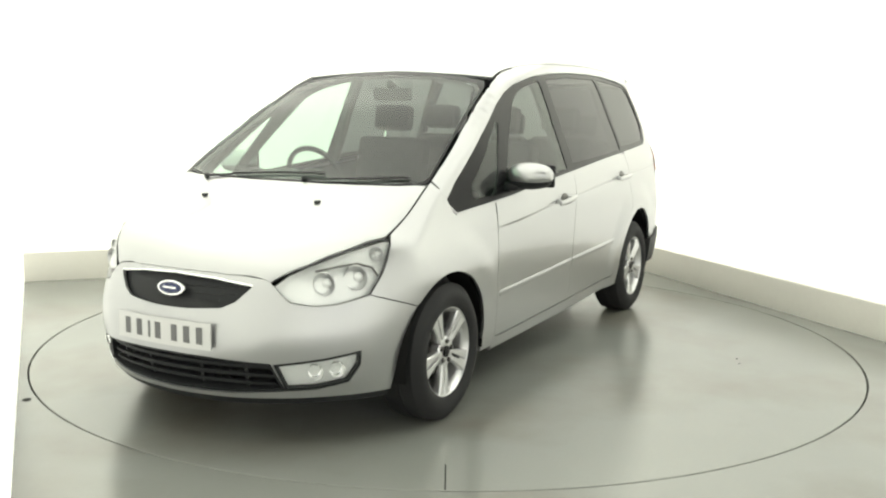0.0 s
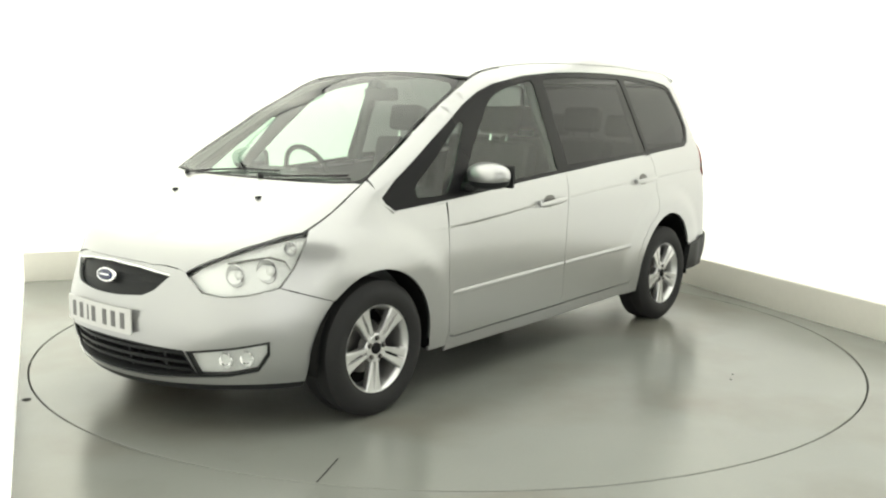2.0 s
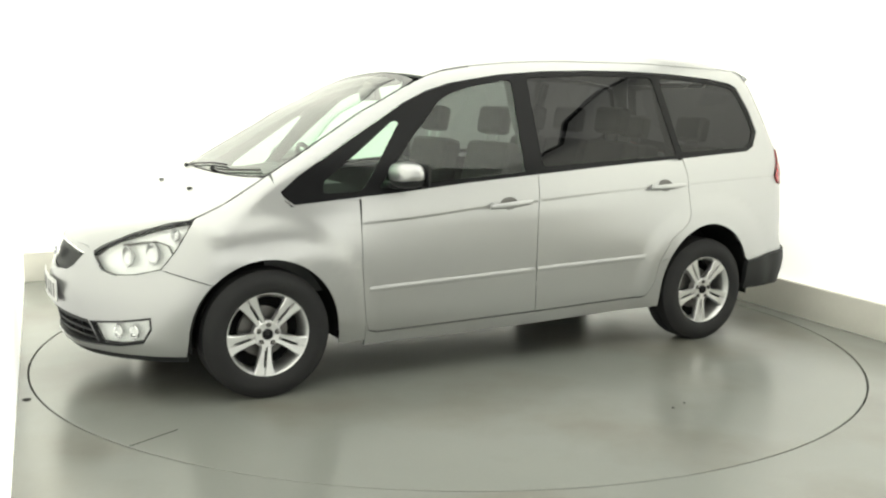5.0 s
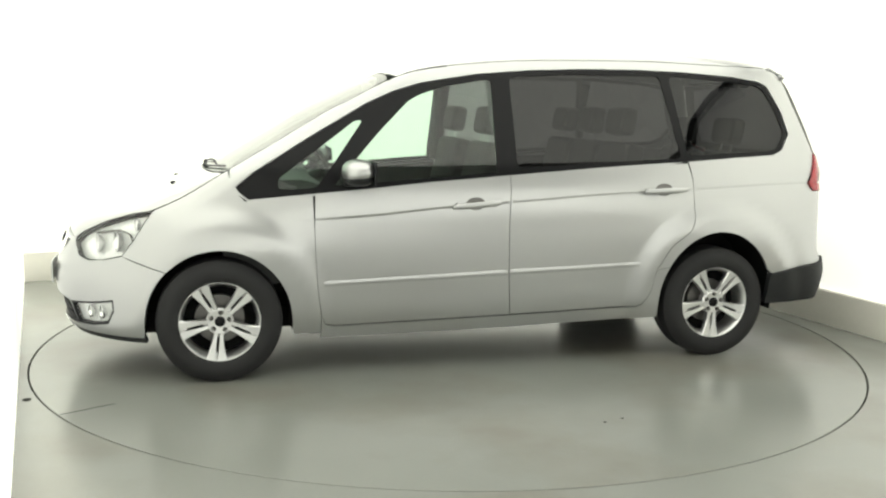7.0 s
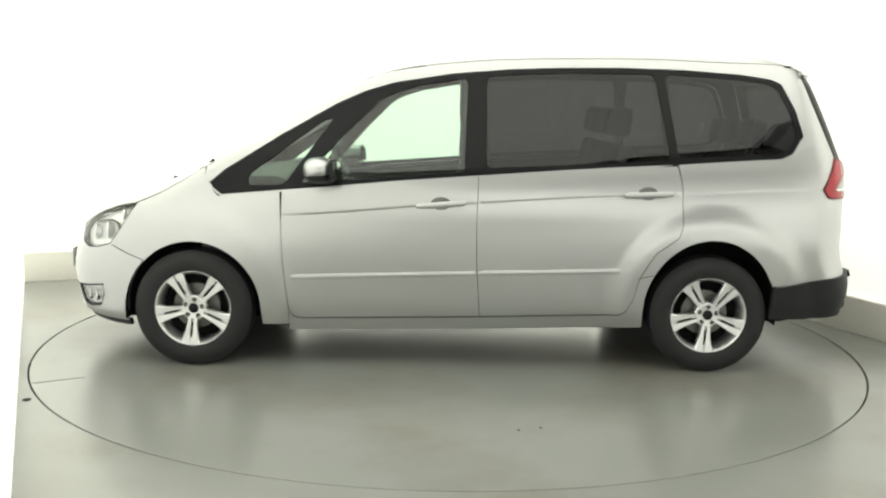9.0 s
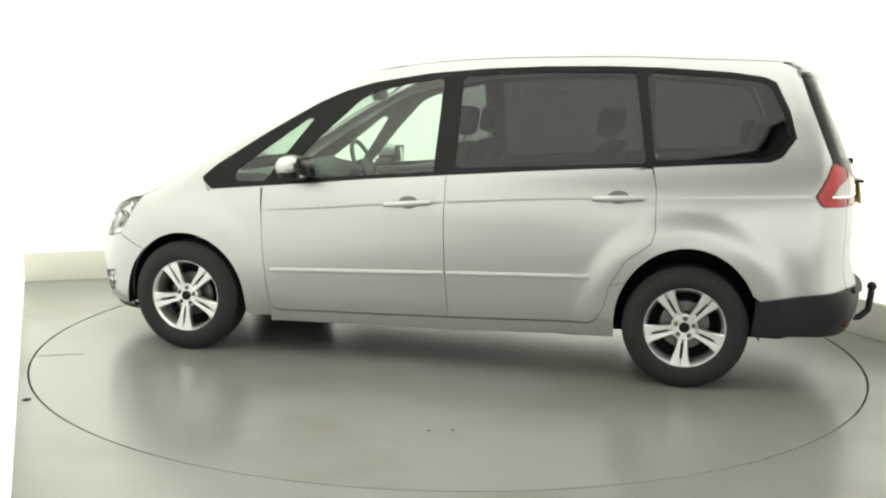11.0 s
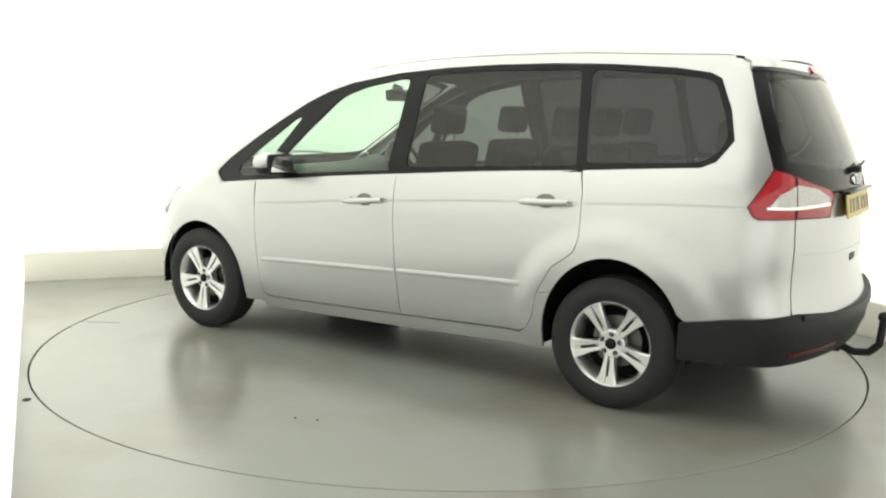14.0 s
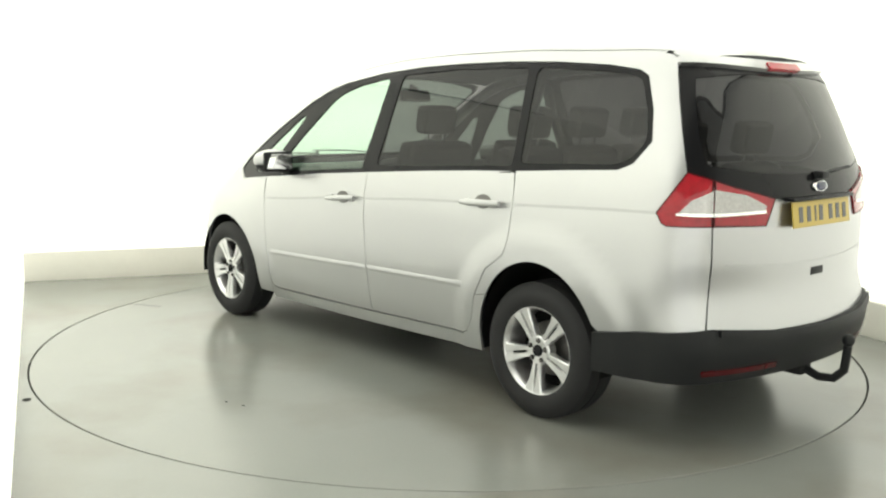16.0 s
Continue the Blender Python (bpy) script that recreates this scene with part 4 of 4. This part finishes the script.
def build_underside():
    bm = bmesh.new()
    box(bm, -1.98, 2.05, -.62, .62, .215, .34, .05)
    box(bm, -.98, .98, -.80, .80, .215, .33, .03)
    part("underbody", bm, DARK, car, "dark underbody")
    bm = bmesh.new()
    box(bm, 1.32, 1.93, -.50, .50, .32, .62, .06)
    part("engine_bay", bm, DARK, car, "dark engine bay")
    for ax, rz in ((AXLE, .38), (-AXLE, .41)):
        for s in (1, -1):
            bm = bmesh.new()
            rows = []
            for a in np.linspace(-8, 188, 28):
                rows.append([bm.verts.new((ax + .376 * math.cos(radians(a)), s * y, HUB_Z + rz * math.sin(radians(a)))) for y in (.56, .70, .868)])
            hub = bm.verts.new((ax, s * .56, HUB_Z))
            for a, b in zip(rows, rows[1:]):
                bm.faces.new((a[0], b[0], b[1], a[1]))
                bm.faces.new((a[1], b[1], b[2], a[2]))
                bm.faces.new((a[0], b[0], hub))
            part("wheel_arch_liner", bm, DARK, car, "black wheel arch liner")
    # dark lining behind the outer panels
    lining = ([(x, float(BELT(x)) - .02) for x in np.linspace(1.25, -1.79, 16)] + [(-2.02, 1.10), (-2.05, .55), (-1.82, .50)] + [q for q in arc(-AXLE, HUB_Z, .39, 0, 180, 20, .42)[::-1] if q[1] > .45]
              + [(-1.01, .26), (.98, .23)] + [q for q in arc(AXLE, HUB_Z, .39, 0, 180, 20)[::-1] if q[1] > .3] + [(1.84, .62), (1.74, .82), (1.4, .96)])
    both("door_lining", "side", lining, DASH, car, "dark inner door lining", lift=-.035, thick=0, gap=.08, seam=0)
    half = [(0, 1.0), (40, 1.05), (46, 1.03), (46, .52), (0, .52)]
    panel("gate_lining", "tail", mirrored(half), DASH, car, "dark tailgate lining", lift=-.035, thick=0, gap=.08, seam=0)


build_underside()


def build_seat(name, x, y, wide=.50, high=.62):
    bm = bmesh.new()
    box(bm, -.24, .27, -wide / 2, wide / 2, 0, .15, .05, pose(x, y, .50, 0, -6, 0), 3)
    seat = part(name, bm, CLOTH, car, "charcoal cloth seat")
    bm = bmesh.new()
    box(bm, -.07, .06, -wide / 2, wide / 2, 0, high, .05, pose(x - .22, y, .60, 0, -13, 0), 3)
    part("backrest", bm, CLOTH, seat)
    bm = bmesh.new()
    box(bm, -.05, .05, -.13, .13, high + .04, high + .20, .04, pose(x - .22, y, .60, 0, -10, 0), 3)
    part("headrest", bm, CLOTH, seat)
    bm = bmesh.new()
    for k in (-.06, .06):
        box(bm, -.006, .006, k - .006, k + .006, high - .02, high + .06, m=pose(x - .22, y, .60, 0, -11, 0))
    part("headrest_post", bm, CHROME, seat)
    bm = bmesh.new()
    box(bm, -.2, .2, -wide / 2 + .05, wide / 2 - .05, -.14, .02, .01, pose(x, y, .49))
    part("seat_base", bm, DARK, seat)


def build_cabin():
    for y in (.38, -.38):
        build_seat("front_seat", .20, y)
    for y in (.46, 0, -.46):
        build_seat("middle_seat", -.62, y, .42)
    for y in (.30, -.30):
        build_seat("rear_seat", -1.45, y, .44, .56)
    # dashboard, lofted across the car
    bm = bmesh.new()
    prof = [(1.40, .99), (1.20, 1.02), (.98, 1.025), (.86, .99), (.83, .92), (.88, .70), (1.0, .50), (1.40, .45)]
    rows = []
    for y in np.linspace(-.74, .74, 13):
        hood = .045 * math.exp(-((y + .38) / .2)**2)
        rows.append([bm.verts.new((px, y, pz + (hood if k in (2, 3) else 0))) for k, (px, pz) in enumerate(prof)])
    for a, b in zip(rows, rows[1:]):
        for k in range(len(prof)):
            bm.faces.new((a[k], a[(k + 1) % len(prof)], b[(k + 1) % len(prof)], b[k]))
    bm.faces.new(rows[0]), bm.faces.new(rows[-1])
    bmesh.ops.recalc_face_normals(bm, faces=bm.faces)
    part("dashboard", bm, DASH, car, "dark grey dashboard", angle=60)
    # steering wheel on the right-hand side
    m = pose(.72, -.38, 1.0, 0, -66, 0)
    bm = bmesh.new()
    tube(bm, [m @ Vector((.185 * math.cos(a), .185 * math.sin(a), 0)) for a in np.linspace(0, 2 * math.pi, 32, endpoint=False)], .015, 10, True)
    wheel = part("steering_wheel", bm, BLACK, car, "black steering wheel")
    bm = bmesh.new()
    box(bm, -.06, .06, -.075, .075, -.03, .015, .02, m)
    for a in (90, 270, 180):
        box(bm, .05, .18, -.018, .018, -.015, .0, .004, m @ pose(0, 0, 0, 0, 0, a))
    part("hub", bm, BLACK, wheel)
    bm = bmesh.new()
    tube(bm, [m @ Vector((0, 0, -.02)), m @ Vector((0, 0, -.25))], .035, 12)
    part("column", bm, BLACK, wheel)
    # mirror on the windscreen
    bm = bmesh.new()
    box(bm, -.02, .02, -.12, .12, -.035, .035, .012, pose(.50, 0, 1.47, 0, 10, 0))
    box(bm, -.01, .06, -.012, .012, .02, .06, .004, pose(.50, 0, 1.47, 0, -20, 0))
    part("cabin_mirror", bm, BLACK, car, "black cabin mirror")
    # cabin pillars' inner trim
    for s in (1, -1):
        for x0, x1 in ((-.06, -.16), (-1.15, -1.24)):
            bm = bmesh.new()
            a = [Vector(project("side", np.array([(x0 if z < 1.3 else x0 + .02, z)]))[0]) for z in (1.05, 1.2, 1.35, 1.5, 1.57)]
            tube(bm, [Vector((p.x + (x1 - x0) / 2, s * (p.y - .05), p.z)) for p in a], .03, 8)
            part("pillar_trim", bm, DASH, car, "dark pillar trim")


build_cabin()


def build_mirror(s):
    def shell(bm, c, a, b, h, cut=None):
        for v in bmesh.ops.create_uvsphere(bm, u_segments=28, v_segments=18, radius=1)["verts"]:
            q = [math.copysign(abs(k)**.84, k) for k in v.co]
            v.co = (c[0] + a * q[0] * (1 - .12 * q[1]), c[1] + s * b * q[1], c[2] + h * q[2] * (1 - .10 * q[1]))
            if cut is not None:
                v.co.z = max(v.co.z, cut) if h > 0 else v.co.z
    bm = bmesh.new()
    shell(bm, (.715, s * .965, 1.078), .082, .118, .062, 1.045)
    bmesh.ops.recalc_face_normals(bm, faces=bm.faces)
    mir = part("door_mirror", bm, SILVER, car, "silver door mirror with a black base")
    bm = bmesh.new()
    shell(bm, (.712, s * .962, 1.052), .078, .113, .046)
    bmesh.ops.recalc_face_normals(bm, faces=bm.faces)
    part("mirror_base", bm, BLACK, mir, "black lower shell")
    bm = bmesh.new()
    box(bm, .66, .78, min(s * .80, s * .92), max(s * .80, s * .92), 1.0, 1.035, .012)
    part("mirror_stalk", bm, BLACK, mir)
    bm = bmesh.new()
    box(bm, -.004, .004, -.082, .082, -.044, .044, .003, pose(.626, s * .966, 1.071, 0, 4, -s * 10))
    part("mirror_glass", bm, CHROME, mir, "mirror glass")
    bm = bmesh.new()
    box(bm, .634, .648, min(s * .866, s * 1.066), max(s * .866, s * 1.066), 1.014, 1.128, .012)
    part("mirror_bezel", bm, BLACK, mir, "black mirror bezel")


for sd in (1, -1):
    build_mirror(sd)


# the body sits a little high on its springs, nose down
SETTLE = Matrix(((1, 0, 0, 0), (0, 1, 0, 0), (-.0046, 0, 1.0315, -.0024), (0, 0, 0, 1)))
for ob in car.children_recursive:
    if ob.name.split(".")[0] != "wheel" and (ob.parent is car or ob.parent.name.split(".")[0] not in ("wheel", "spoke")):
        ob.data.transform(SETTLE)


# ---- what moves: the turntable carries the car round ----
SWING = [(0, -117.8), (.5, -119.6), (1, -122.4), (1.5, -125.9), (2, -129.6), (2.5, -133.1), (3, -136.8), (3.5, -140.4), (4, -144.1), (4.5, -147.7), (5, -151.25), (5.5, -154.8),
         (6, -158.3), (6.5, -161.85), (7, -165.4), (7.5, -168.9), (8, -172.45), (8.5, -175.95), (9, -179.4), (9.5, -182.75), (10, -186.05), (10.5, -189.35), (11, -192.65), (11.5, -195.95),
         (12, -199.3), (12.5, -202.75), (13, -206.3), (13.5, -209.85), (14, -213.4), (14.5, -216.9), (15, -220.4), (15.5, -223.95), (16, -227.5)]


def motions():
    walk(turntable, [(t, pose(0, 0, 0, 0, 0, a)) for t, a in SWING])
    walk(car, [(t, pose(0, 0, 0, 0, 0, a) @ pose(-0.008, -0.123, 0)) for t, a in SWING])   # the car stands a little off the middle


motions()
